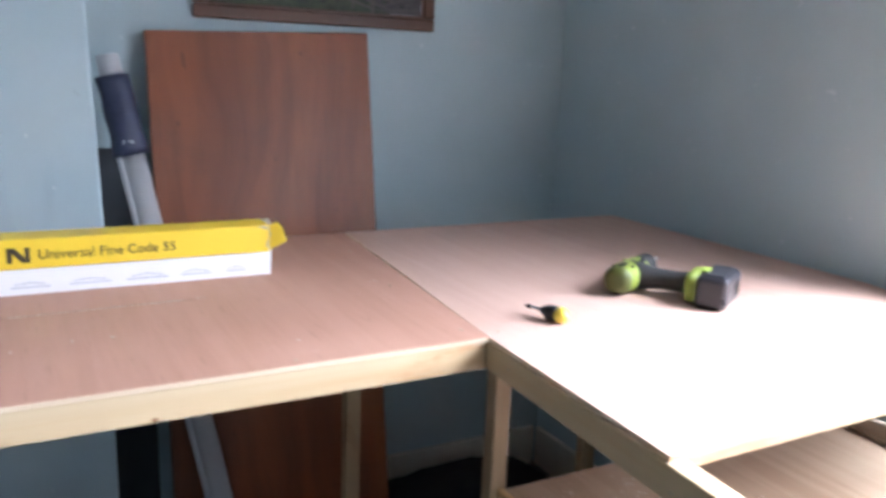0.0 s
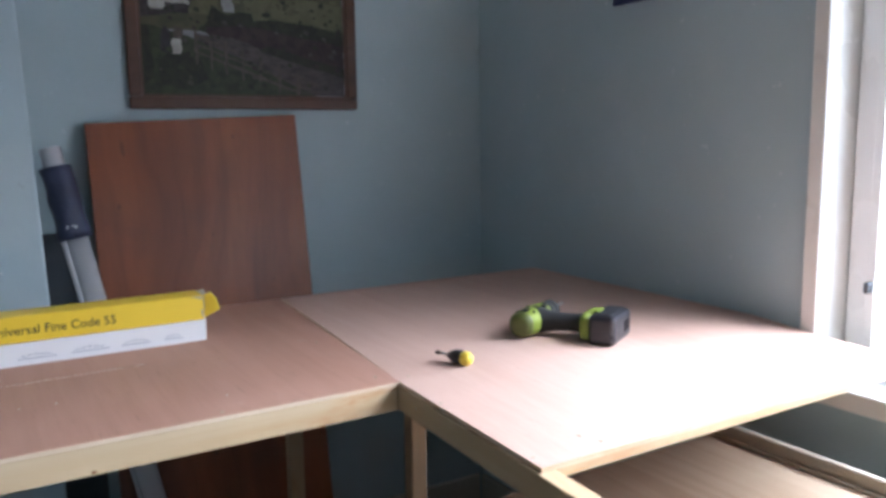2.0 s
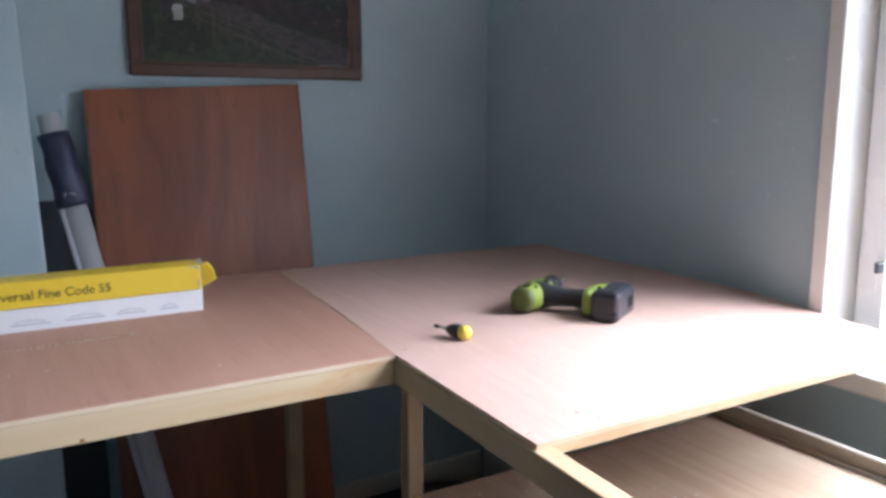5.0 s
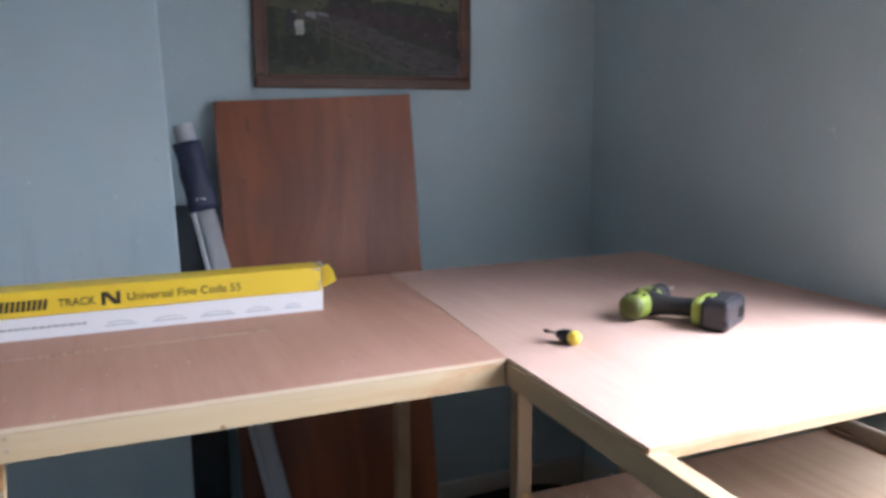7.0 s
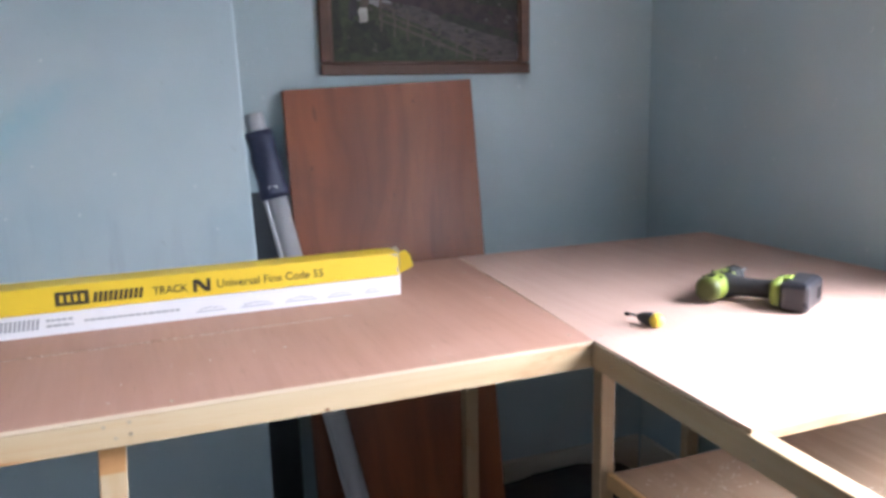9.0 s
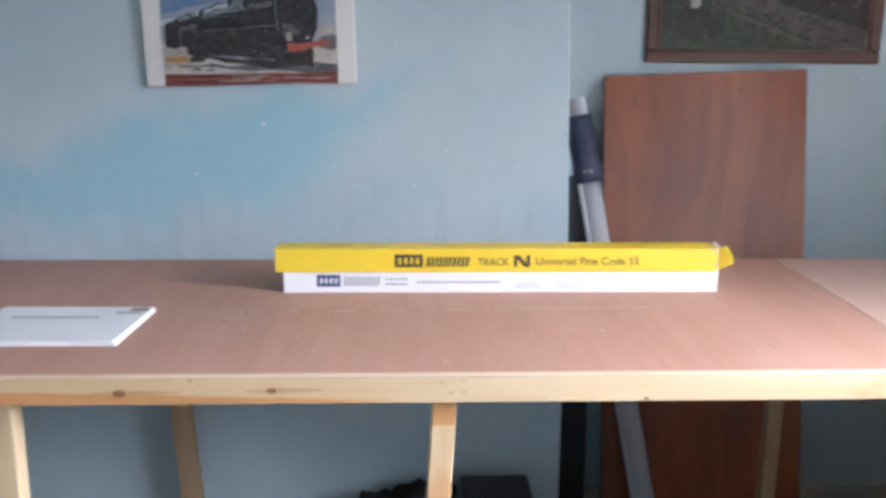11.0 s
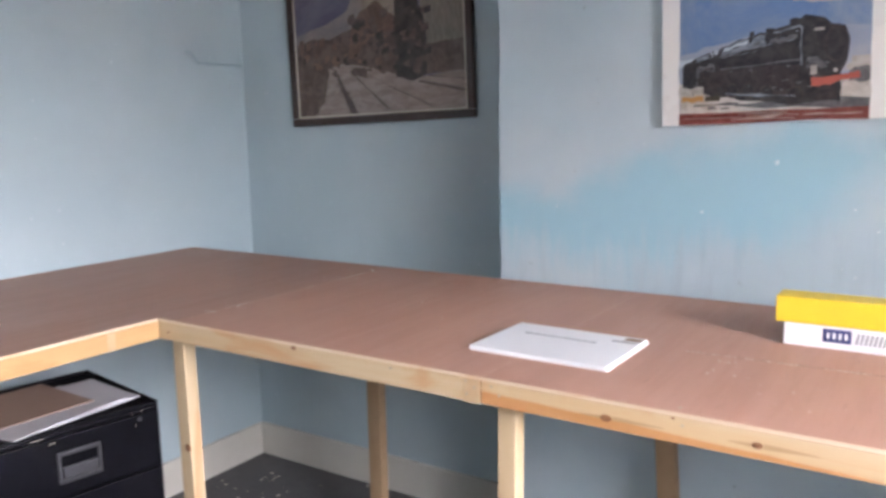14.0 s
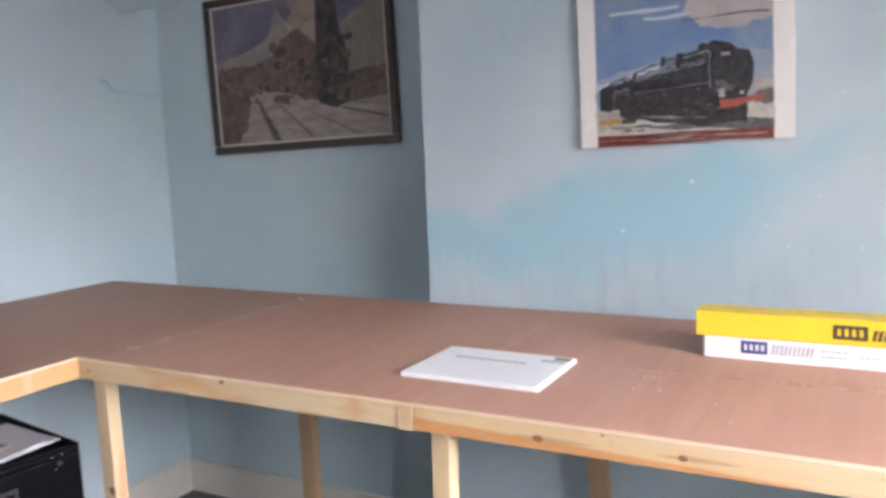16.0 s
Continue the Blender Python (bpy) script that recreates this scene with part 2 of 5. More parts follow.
GLASS = glass()


# ---- building blocks ----
def thing(name, label, category, group="", kind="", at=(0, 0, 0)):
    ob = new(name)
    ob.location = at
    ob.empty_display_size = 0.05
    return tagged(ob, label, category, group, kind)


def mesh(bm, name, mats, smooth=False):
    me = bpy.data.meshes.new(name)
    bmesh.ops.recalc_face_normals(bm, faces=bm.faces)
    bm.to_mesh(me)
    bm.free()
    for m in mats if isinstance(mats, (list, tuple)) else [mats]:
        me.materials.append(m)
    if smooth:
        me.shade_smooth()
    return me


def part(name, bm, mats, parent=None, label="", smooth=False, m=None):
    ob = new(name, mesh(bm, name, mats, smooth))
    ob.parent = parent
    if m is not None:
        ob.matrix_basis = m
    if label:
        tagged(ob, label)
    return ob


def structure(name, bm, mats, label, category, smooth=False):
    return tagged(part(name, bm, mats, None, "", smooth), label, category, "", "structure")


def box(lo, hi, bevel=0.0, bm=None, seg=2, mi=0):
    """A box between two corners, with its edges rounded."""
    out = bm or bmesh.new()
    one = bmesh.new()
    bmesh.ops.create_cube(one, size=1)
    for v in one.verts:
        v.co = Vector([(a + b) / 2 + c * (b - a) for a, b, c in zip(lo, hi, v.co)])
    if bevel:
        bmesh.ops.bevel(one, geom=one.edges, offset=bevel, segments=seg, affect="EDGES", profile=0.5)
    for f in one.faces:
        f.material_index = mi
    add(out, one)
    return out


def add(out, one):
    me = bpy.data.meshes.new("joined")
    one.to_mesh(me)
    one.free()
    out.from_mesh(me)
    bpy.data.meshes.remove(me)
    return out


def prism(points, z0, z1, bevel=0.0, edge=1):
    """An upright prism on an outline of (x, y)."""
    bm = bmesh.new()
    low = [bm.verts.new((x, y, z0)) for x, y in points]
    top = [bm.verts.new((x, y, z1)) for x, y in points]
    bm.faces.new(low[::-1])
    bm.faces.new(top)
    for i in range(len(points)):
        j = (i + 1) % len(points)
        bm.faces.new((low[i], low[j], top[j], top[i]))
    if bevel:
        bmesh.ops.bevel(bm, geom=bm.edges, offset=bevel, segments=2, affect="EDGES", profile=0.5)
    bm.normal_update()
    for f in bm.faces:
        f.material_index = edge if abs(f.normal.z) < 0.5 else 0
    return bm


def rod(a, b, r0, r1=None, seg=20, bevel=0.0, bm=None, mi=0):
    """A round bar or cone from a to b."""
    a, b = Vector(a), Vector(b)
    one = bmesh.new()
    bmesh.ops.create_cone(one, cap_ends=True, segments=seg, radius1=r0, radius2=r0 if r1 is None else r1, depth=(b - a).length)
    if bevel:
        caps = [e for e in one.edges if len(e.link_faces) == 2 and any(len(f.verts) > 4 for f in e.link_faces)]
        bmesh.ops.bevel(one, geom=caps, offset=bevel, segments=3, affect="EDGES", profile=0.5)
    turn = (b - a).to_track_quat("Z", "Y").to_matrix().to_4x4()
    bmesh.ops.transform(one, matrix=Matrix.Translation((a + b) / 2) @ turn, verts=one.verts)
    for f in one.faces:
        f.material_index = mi
    return add(bm or bmesh.new(), one)


def turned(profile, seg=24, bm=None):
    """A body of revolution round the x axis from (x, radius) pairs."""
    out = bm or bmesh.new()
    rings = []
    for x, r in profile:
        rings.append([out.verts.new((x, r * math.cos(2 * math.pi * k / seg), r * math.sin(2 * math.pi * k / seg))) for k in range(seg)])
    for p, q in zip(rings, rings[1:]):
        for k in range(seg):
            out.faces.new((p[k], p[(k + 1) % seg], q[(k + 1) % seg], q[k]))
    out.faces.new(rings[0][::-1])
    out.faces.new(rings[-1])
    return out


def sag(ob, rate=0.045):
    """The free arm of the baseboard droops a little towards its end."""
    for v in ob.data.vertices:
        if v.co.y < 0:
            v.co.z += rate * v.co.y
    return ob


# ---- the room ----
T = 0.28
structure("floor", box((XL - T, YF - T, -0.1), (XR + T, YA + T, ZF)), CARPET, "dark grey carpet, worn and littered with specks", "floor")
structure("ceiling", box((XL - T, YF - T, ZC), (XR + T, YA + T, ZC + 0.1)), CEILING, "plain white painted ceiling", "ceiling")
structure("wall_north", box((XL, YA, 0), (XR, YA + T, ZC)), WALL, "pale blue painted plaster alcove wall", "wall")
structure("wall_west", box((XL - T, YF - T, 0), (XL, YA + T, ZC)), WALL, "pale blue painted plaster wall with small marks", "wall")
structure("wall_south", box((XL, YF - T, 0), (XR, YF, ZC)), WALL, "plain pale blue painted wall", "wall")
bm = box((-1.974, YB, 0), (-0.458, YA - 0.001, ZC), 0.006)
bmesh.ops.bisect_plane(bm, geom=bm.verts[:] + bm.edges[:] + bm.faces[:], plane_co=(0, 0, 1.0), plane_no=(0, 0, 1))
for v in bm.verts:   # the corner is not plumb
    if v.co.x > -1:
        v.co.x -= 0.002 + 0.031 * max(0, v.co.z - 1.0)
structure("chimney_breast", bm, BREAST,
          "chimney breast with patchy sky-blue and grey paint", "wall")

bm = bmesh.new()
for lo, hi in (((XR, YF, 0), (XR + T, WY0, ZC)), ((XR, WY1, 0), (XR + T, YA, ZC)), ((XR, WY0, 0), (XR + T, WY1, WZ0)), ((XR, WY0, WZ1), (XR + T, WY1, ZC))):
    box(lo, hi, 0, bm)
bmesh.ops.remove_doubles(bm, verts=bm.verts, dist=1e-5)
structure("wall_east", bm, WALL, "blue-grey painted plaster wall around the window", "wall")

for name, lo, hi in (("baseboard_north_left", (XL + 0.002, YA - 0.018, ZF), (-1.976, YA - 0.001, 0.156)),
                     ("baseboard_north_right", (-0.456, YA - 0.018, ZF), (XR - 0.02, YA - 0.001, 0.156)),
                     ("baseboard_west", (XL + 0.001, YF + 0.02, ZF), (XL + 0.018, YA - 0.02, 0.156)),
                     ("baseboard_breast", (-1.974, YB - 0.018, ZF), (-0.458, YB - 0.001, 0.156)),
                     ("baseboard_east", (XR - 0.018, YF + 0.02, ZF), (XR - 0.001, YA - 0.02, 0.156))):
    structure(name, box(lo, hi, 0.005), SKIRT, "cream painted wooden skirting board", "skirting board")


def build_window():
    w = tagged(new("window_1"), "white framed window filled with bright daylight", "window", "", "structure")
    x0, x1 = XR + 0.085, XR + 0.150
    # linings of the opening and the moulding round it
    part("lining", box((XR + 0.0005, WY1 - 0.020, WZ0 + 0.034), (XR + 0.26, WY1 - 0.001, WZ1), 0.002), GLOSS, w)
    part("lining", box((XR + 0.0005, WY0 + 0.001, WZ0 + 0.034), (XR + 0.26, WY0 + 0.020, WZ1), 0.002), GLOSS, w)
    part("lining", box((XR + 0.0005, WY0 + 0.024, WZ1 - 0.022), (XR + 0.26, WY1 - 0.024, WZ1 - 0.001), 0.003), GLOSS, w)
    part("architrave", box((XR - 0.020, WY1 - 0.022, WZ0 + 0.034), (XR - 0.001, WY1 + 0.015, WZ1 + 0.036), 0.005), GLOSS, w, "white moulding beside the window")
    part("architrave", box((XR - 0.020, WY0 - 0.015, WZ0 + 0.034), (XR - 0.001, WY0 + 0.022, WZ1 + 0.036), 0.005), GLOSS, w)
    part("architrave", box((XR - 0.020, WY0 + 0.024, WZ1 + 0.002), (XR - 0.001, WY1 - 0.024, WZ1 + 0.036), 0.005), GLOSS, w)
    part("window_sill", box((XR - 0.03, WY0 - 0.04, WZ0 - 0.014), (XR + 0.084, WY1 - 0.008, WZ0 + 0.032), 0.006), GLOSS, w)
    y0, y1, z0, z1 = WY0 + 0.024, WY1 - 0.024, WZ0 + 0.003, WZ1 - 0.024
    fr = part("window_frame", box((x0, y0, z0), (x1, y1, z0 + 0.035), 0.004), PVC, w)
    for lo, hi in (((x0, y0, z1 - 0.05), (x1, y1, z1)), ((x0, y0, z0 + 0.051), (x1, y0 + 0.05, z1 - 0.051)), ((x0, y1 - 0.05, z0 + 0.051), (x1, y1, z1 - 0.051))):
        part("frame_bar", box(lo, hi, 0.004), PVC, w)
    third = (y1 - y0) / 3
    for mid in (y0 + third, y1 - third):
        part("mullion", box((x0, mid - 0.03, z0 + 0.051), (x1, mid + 0.03, z1 - 0.051), 0.004), PVC, w)
    for a, b in ((y0 + 0.052, y0 + third - 0.032), (y0 + third + 0.032, y1 - third - 0.032), (y1 - third + 0.032, y1 - 0.052)):
        s = part("sash", box((x0 - 0.018, a, z0 + 0.053), (x1 - 0.012, b, z0 + 0.078), 0.003), PVC, w)
        part("sash_bar", box((x0 - 0.018, a, z1 - 0.078), (x1 - 0.012, b, z1 - 0.053), 0.003), PVC, s)
        part("sash_bar", box((x0 - 0.018, a, z0 + 0.0785), (x1 - 0.012, a + 0.020, z1 - 0.0785), 0.003), PVC, s)
        part("sash_bar", box((x0 - 0.018, b - 0.020, z0 + 0.0785), (x1 - 0.012, b, z1 - 0.0785), 0.003), PVC, s)
        pane = part("pane", box((x0 + 0.015, a + 0.0205, z0 + 0.0785), (x0 + 0.021, b - 0.0205, z1 - 0.0785)), GLASS, s)
        pane.visible_shadow = False
        st = part("stay", rod((x0 - 0.03, b - 0.22, z0 + 0.078), (x0 - 0.03, b - 0.02, z0 + 0.078), 0.006, None, 12), CHROME, w, "grey metal casement stay")
        part("stay_peg", rod((x0 - 0.03, b - 0.03, z0 + 0.052), (x0 - 0.03, b - 0.03, z0 + 0.09), 0.008, None, 12), CHROME, st)
        ha = part("handle", box((x0 - 0.040, b - 0.018, z0 + 0.218), (x0 - 0.019, b - 0.006, z0 + 0.242), 0.004), CHROME, w, "grey metal catch")
        part("handle_plate", box((x0 - 0.0200, b - 0.019, z0 + 0.212), (x0 - 0.0182, b - 0.004, z0 + 0.250), 0.0006), PVC, ha)


build_window()
structure("ground", box((XR + T + 0.02, -30, -3.3), (40, 30, -3.0)), plain("pale_paving", (0.35, 0.34, 0.32), 0.8, 3, 0.2), "pale paving outside below the window", "ground")


# ---- the baseboards of the model railway ----
PLYT = 0.007
RT, RB = ZT - PLYT - 0.0005, ZT - 0.051   # top and bottom of the rails


def knot(parent, x, y, z, r, face="y", squash=0.7):
    """A brown knot set flush in the face of a rail."""
    bm = bmesh.new()
    bmesh.ops.create_cone(bm, cap_ends=True, segments=14, radius1=r, radius2=r * 0.8, depth=0.0012)
    turn = pose(0, 0, 0, 90, 0, 0) if face == "y" else pose(0, 0, 0, 0, 90, 0)
    bmesh.ops.transform(bm, matrix=Matrix.Translation((x, y, z)) @ Matrix.Diagonal((1.15, 1, squash, 1)) @ turn, verts=bm.verts)
    return part("knot", bm, KNOT, parent, "dark brown knot", True)


def screw(parent, x, y, z, face="y"):
    d = Vector((0, -1, 0)) if face == "y" else Vector((-1, 0, 0)) if face == "x" else Vector((0, 0, 1))
    p = Vector((x, y, z))
    bm = rod(p - d * 0.004, p + d * 0.0012, 0.0034, 0.0028, 12)
    return part("screw", bm, SCREW, parent, "small metal screw head")


def leg(parent, x, y, w=0.044, d=0.032, lean=0.0, top=RB - 0.001, wood=None):
    """A square softwood leg down to the carpet."""
    bm = box((-w / 2, -d / 2, ZF), (w / 2, d / 2, top), 0.0025)
    for v in bm.verts:
        v.co.x += x + math.tan(radians(lean)) * (v.co.z - top)
        v.co.y += y
    return part("leg", bm, wood or PINE["z"], parent, "orange-brown pine leg, darkened for the shade under the boards" if wood else "")


def baseboard(label):
    return thing("baseboard_table", label, "table", "model railway baseboards")


# board along the chimney breast
main = baseboard("long plywood-topped baseboard on pale pine rails and legs")
SEAM = lambda y: 0.006 + 0.095 * y
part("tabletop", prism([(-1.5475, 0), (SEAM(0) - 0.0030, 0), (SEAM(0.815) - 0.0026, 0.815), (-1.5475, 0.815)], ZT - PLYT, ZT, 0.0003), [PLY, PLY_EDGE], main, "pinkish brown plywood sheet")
part("rail", box((-1.549, 0.001, RB), (-0.001, 0.033, RT), 0.002), PINE["x"], main, "pale pine front rail with knots")
part("rail", box((-1.549, 0.775, RB), (0.05, 0.807, RT), 0.002), PINE["x"], main)
for x in (-1.515, -0.80, -0.05):
    part("cross_rail", box((x - 0.016, 0.034, RB), (x + 0.016, 0.774, RT), 0.002), PINE["y"], main)


def grain_patch(parent, points, mat, label):
    """A flush streak of differently coloured wood in the front of a rail, outlined in x and z."""
    bm = bmesh.new()
    bot = [bm.verts.new((x, 0.0016, z)) for x, z in points]
    top = [bm.verts.new((x, 0.0006, z)) for x, z in points]
    bm.faces.new(top)
    for k in range(len(points)):
        j = (k + 1) % len(points)
        bm.faces.new((bot[k], bot[j], top[j], top[k]))
    bmesh.ops.recalc_face_normals(bm, faces=bm.faces[:])
    return part("grain_streak", bm, mat, parent, label)


def wavy(x0, x1, z0, low, high, seed):
    """An uneven outline that tapers towards its right end."""
    up, down = [], []
    for k in range(13):
        u = k / 12
        x = x0 + (x1 - x0) * u
        w = noise.noise(Vector((x * 9, seed, 0))) * 0.3 + 0.85
        up.append((x, z0 + high * w * (1 - u) ** 0.8 + 0.0008))
        down.append((x, z0 + low * w * (1 - u) ** 0.8))
    return up + down[::-1]


grain_patch(main, wavy(-1.548, -0.90, RB + 0.0015, 0.0, 0.026, 1.0), HEART, "orange heartwood streak")
for x, z, length in ((-1.303, 0.919, 0.085), (-1.071, 0.921, 0.075)):
    grain_patch(main, wavy(x, x + length, z, -0.004, 0.004, 5.0), STREAK, "brown streak beside a knot")
    grain_patch(main, [(-(p - x) * 0.45 + x - 0.018, q) for p, q in wavy(x, x + length, z - 0.001, -0.003, 0.003, 7.0)], STREAK, "brown streak beside a knot")
leg(main, -1.516, 0.052, 0.038, 0.034, 0.6)
leg(main, -0.808, 0.052, 0.040, 0.034, 3.2)
bm = box((-0.0185, 0.0343, 0.846), (0.0185, 0.0351, 0.8975))
for v in bm.verts:
    v.co.x += -0.808 + math.tan(radians(3.2)) * (v.co.z - RB)
part("grain_streak", bm, HEART, main, "orange heartwood at the top of a leg")
leg(main, -1.470, 0.756, 0.050, 0.034, -3.5, wood=PINE_SHADE)
leg(main, 0.085, 0.756, 0.038, 0.034, 0.0, wood=PINE_SHADE)
for x, z, r in ((-1.314, 0.918, 0.010), (-1.080, 0.921, 0.008), (-0.49, 0.904, 0.004), (-1.205, 0.939, 0.003)):
    knot(main, x, 0.001, z, r)
for x, z in ((-0.816, 0.933), (-0.781, 0.935), (-0.801, 0.914), (-0.780, 0.917), (-1.528, 0.935), (-1.512, 0.921), (-1.190, 0.930)):
    screw(main, x, 0.001, z)
for x, y in ((-0.72, 0.02), (-1.2, 0.022), (-0.3, 0.018), (-0.02, 0.05), (-0.015, 0.33), (0.02, 0.62)):
    screw(main, x, y, ZT, "z")

# corner board and the arm along the west wall
corner = baseboard("corner plywood baseboard on pale pine rails along two walls")
part("tabletop", prism([(-2.3815, 0), (-1.5482, 0), (-1.5482, 0.815), (-2.3735, 0.815)], ZT - PLYT, ZT - 0.0002, 0.0003), [PLY, PLY_EDGE], corner, "pinkish brown plywood sheet")
part("tabletop", prism([(XL + 0.004, -2.3), (-2.445, -2.3), (-2.445, 0), (-2.382, 0), (-2.374, 0.815), (XL + 0.004, 0.815)], ZT - PLYT, ZT, 0.0003), [PLY_B, PLY_EDGE], corner, "brown plywood sheet over the corner")
part("rail", box((-2.444, 0.001, RB), (-1.551, 0.033, RT), 0.002), PINE["x"], corner, "pale pine front rail")
part("rail", box((XL + 0.006, 0.775, RB), (-1.551, 0.807, RT), 0.002), PINE["x"], corner)
part("rail", box((-2.477, -2.29, RB), (-2.446, 0.033, RT), 0.002), PINE_WARM, corner, "orange pine rail along the open side")
part("rail", box((XL + 0.006, -2.29, RB), (XL + 0.038, 0.773, RT), 0.002), PINE["y"], corner)
for y in (-1.2, -0.2, 0.4):
    part("cross_rail", box((XL + 0.040, y - 0.016, RB), (-2.479 if y < 0 else -2.40, y + 0.016, RT), 0.002), PINE["x"], corner)
part("cross_rail", box((-1.583, 0.034, RB), (-1.551, 0.774, RT), 0.002), PINE["y"], corner)
part("joint_plate", box((-1.584, -0.0006, RB - 0.001), (-1.552, 0.0005, RT), 0.0003), PINE["x"], corner, "offcut of pine joining the two rails")
leg(corner, -2.424, 0.054, 0.042, 0.036, -0.3)
leg(corner, -2.392, 0.756, 0.052, 0.034, 0.0, wood=PINE_SHADE)
leg(corner, -3.262, 0.716, 0.048, 0.040, 0.0, wood=PINE_SHADE)
leg(corner, -3.240, -0.02, 0.050, 0.044, 0.0)
leg(corner, -2.50, -2.1, 0.046, 0.036, 0.0)
for x, z, r in ((-2.004, 0.938, 0.007), (-2.41, 0.92, 0.004)):
    knot(corner, x, 0.001, z, r)
knot(corner, -2.413, 0.0355, 0.617, 0.010, "y", 1.1)
knot(corner, -3.258, 0.6955, 0.475, 0.014)
knot(corner, -3.250, 0.6955, 0.20, 0.009)
knot(corner, -2.400, 0.0355, 0.455, 0.009)
for x, z in ((-1.580, 0.938), (-1.562, 0.928), (-1.578, 0.914), (-1.75, 0.935)):
    screw(corner, x, -0.0006, z)
screw(corner, -2.436, 0.012, ZT, "z")
part("pale_patch", box((-2.4462, -0.135, RB + 0.001), (-2.4452, -0.115, RT - 0.001)), PINE["z"], corner, "pale strip across the orange rail")

# board in the window corner with the open frame of the next one
window_board = baseboard("plywood baseboard beside the window with open pine frame")
bm = bmesh.new()
ys = [-0.387, -0.2, 0.0, 0.4, 0.815]
left = [bm.verts.new((SEAM(y) + 0.0016 if y > 0 else 0.002 - 0.01 * y, y, ZT - PLYT)) for y in ys]
right = [bm.verts.new((XR - 0.024 if y < -0.1 else XR - 0.004, y, ZT - PLYT)) for y in ys]
faces = [bm.faces.new((left[i], right[i], right[i + 1], left[i + 1])) for i in range(4)]
solid = bmesh.ops.extrude_face_region(bm, geom=faces)
bmesh.ops.translate(bm, vec=(0, 0, PLYT + 0.0005), verts=[v for v in solid["geom"] if isinstance(v, bmesh.types.BMVert)])
bm.normal_update()
for f in bm.faces:
    f.material_index = 1 if abs(f.normal.z) < 0.5 else 0
sag(part("tabletop", bm, [PLY_LIT, PLY_EDGE], window_board, "pinkish plywood sheet, a paler tone with window light put into the colour"))


def arm_rail(lo, hi, axis, label="", name="rail"):
    bm = box(lo, hi, 0.002)
    if axis == "y":
        cut = bmesh.ops.bisect_plane(bm, geom=bm.verts[:] + bm.edges[:] + bm.faces[:], plane_co=(0, 0, 0), plane_no=(0, 1, 0))
    return sag(part(name, bm, PINE[axis], window_board, label))


arm_rail((0.0, -1.95, RB), (0.032, 0.033, RT), "y", "pine rail, dusty on the shaded side")
arm_rail((0.034, -0.386, RB + 0.029), (XR - 0.03, -0.356, RT), "x", "warm pine end rail")
arm_rail((0.034, -1.982, RB), (XR - 0.03, -1.952, RT), "x")
part("rail", box((0.06, 0.775, RB), (XR - 0.006, 0.807, RT), 0.002), PINE["x"], window_board)
part("rail", box((XR - 0.036, 0.0, RB), (XR - 0.006, 0.773, RT), 0.002), PINE["y"], window_board)
part("cross_rail", box((0.02, 0.3, RB), (XR - 0.038, 0.332, RT), 0.002), PINE["x"], window_board)
leg(window_board, 0.0595, 0.052, 0.032, 0.030, 0.0, wood=PINE_SHADE)
leg(window_board, 0.85, 0.756, 0.044, 0.034, 0.0)
leg(window_board, 0.03, -1.93, 0.044, 0.034, 0.0, RB - 0.095)
leg(window_board, 0.86, -1.93, 0.044, 0.034, 0.0, RB - 0.095)
for x, y in ((0.016, -0.355), (0.012, -0.12), (0.03, 0.02), (0.12, -0.33), (0.135, -0.36)):
    screw(window_board, x, y, ZT + 0.045 * min(0, y), "z")
for y, z in ((-0.40, 0.905), (-0.50, 0.90), (-0.06, 0.93)):
    screw(window_board, 0.0, y, z - 0.01, "x")


# ---- the old desk under the window frame ----
DESK_Z = 0.70


def build_desk():
    d = thing("desk", "old brown wooden desk strewn with plaster dust", "desk")
    x0, x1, y0, y1, z = 0.030, 0.776, -1.55, -0.022, DESK_Z
    part("desktop", box((x0, y0, z - 0.024), (x1, y1, z), 0.005), DESK, d, "dusty brown wooden top")
    bm = box((x1 + 0.001, y0, z - 0.024), (x1 + 0.017, y1, z + 0.034), 0.004)
    part("upstand", bm, DESK_PALE, d, "pale upstand along the back of the desk")
    part("bead", box((x1 - 0.010, y0, z + 0.0005), (x1 + 0.0005, y1, z + 0.007), 0.003), DESK_PALE, d)
    part("edge_strip", box((x0 - 0.012, y0, z - 0.030), (x0 - 0.0005, y1, z + 0.002), 0.003), PINE_WARM, d, "orange-brown wooden edge strip")
    part("side_panel", box((x0 + 0.03, y0 + 0.05, 0.10), (x0 + 0.052, y1 - 0.05, z - 0.025), 0.003), DESK, d)
    part("side_panel", box((x1 - 0.052, y0 + 0.05, 0.10), (x1 - 0.03, y1 - 0.05, z - 0.025), 0.003), DESK, d)
    part("back_panel", box((x0 + 0.054, y1 - 0.07, 0.10), (x1 - 0.054, y1 - 0.052, z - 0.025), 0.003), DESK, d)
    for x in (x0 + 0.045, x1 - 0.045):
        for y in (y0 + 0.06, y1 - 0.075):
            part("leg", box((x - 0.025, y - 0.025, ZF), (x + 0.025, y + 0.025, 0.099), 0.004), DESK, d)


build_desk()
rnd = random.Random(4)


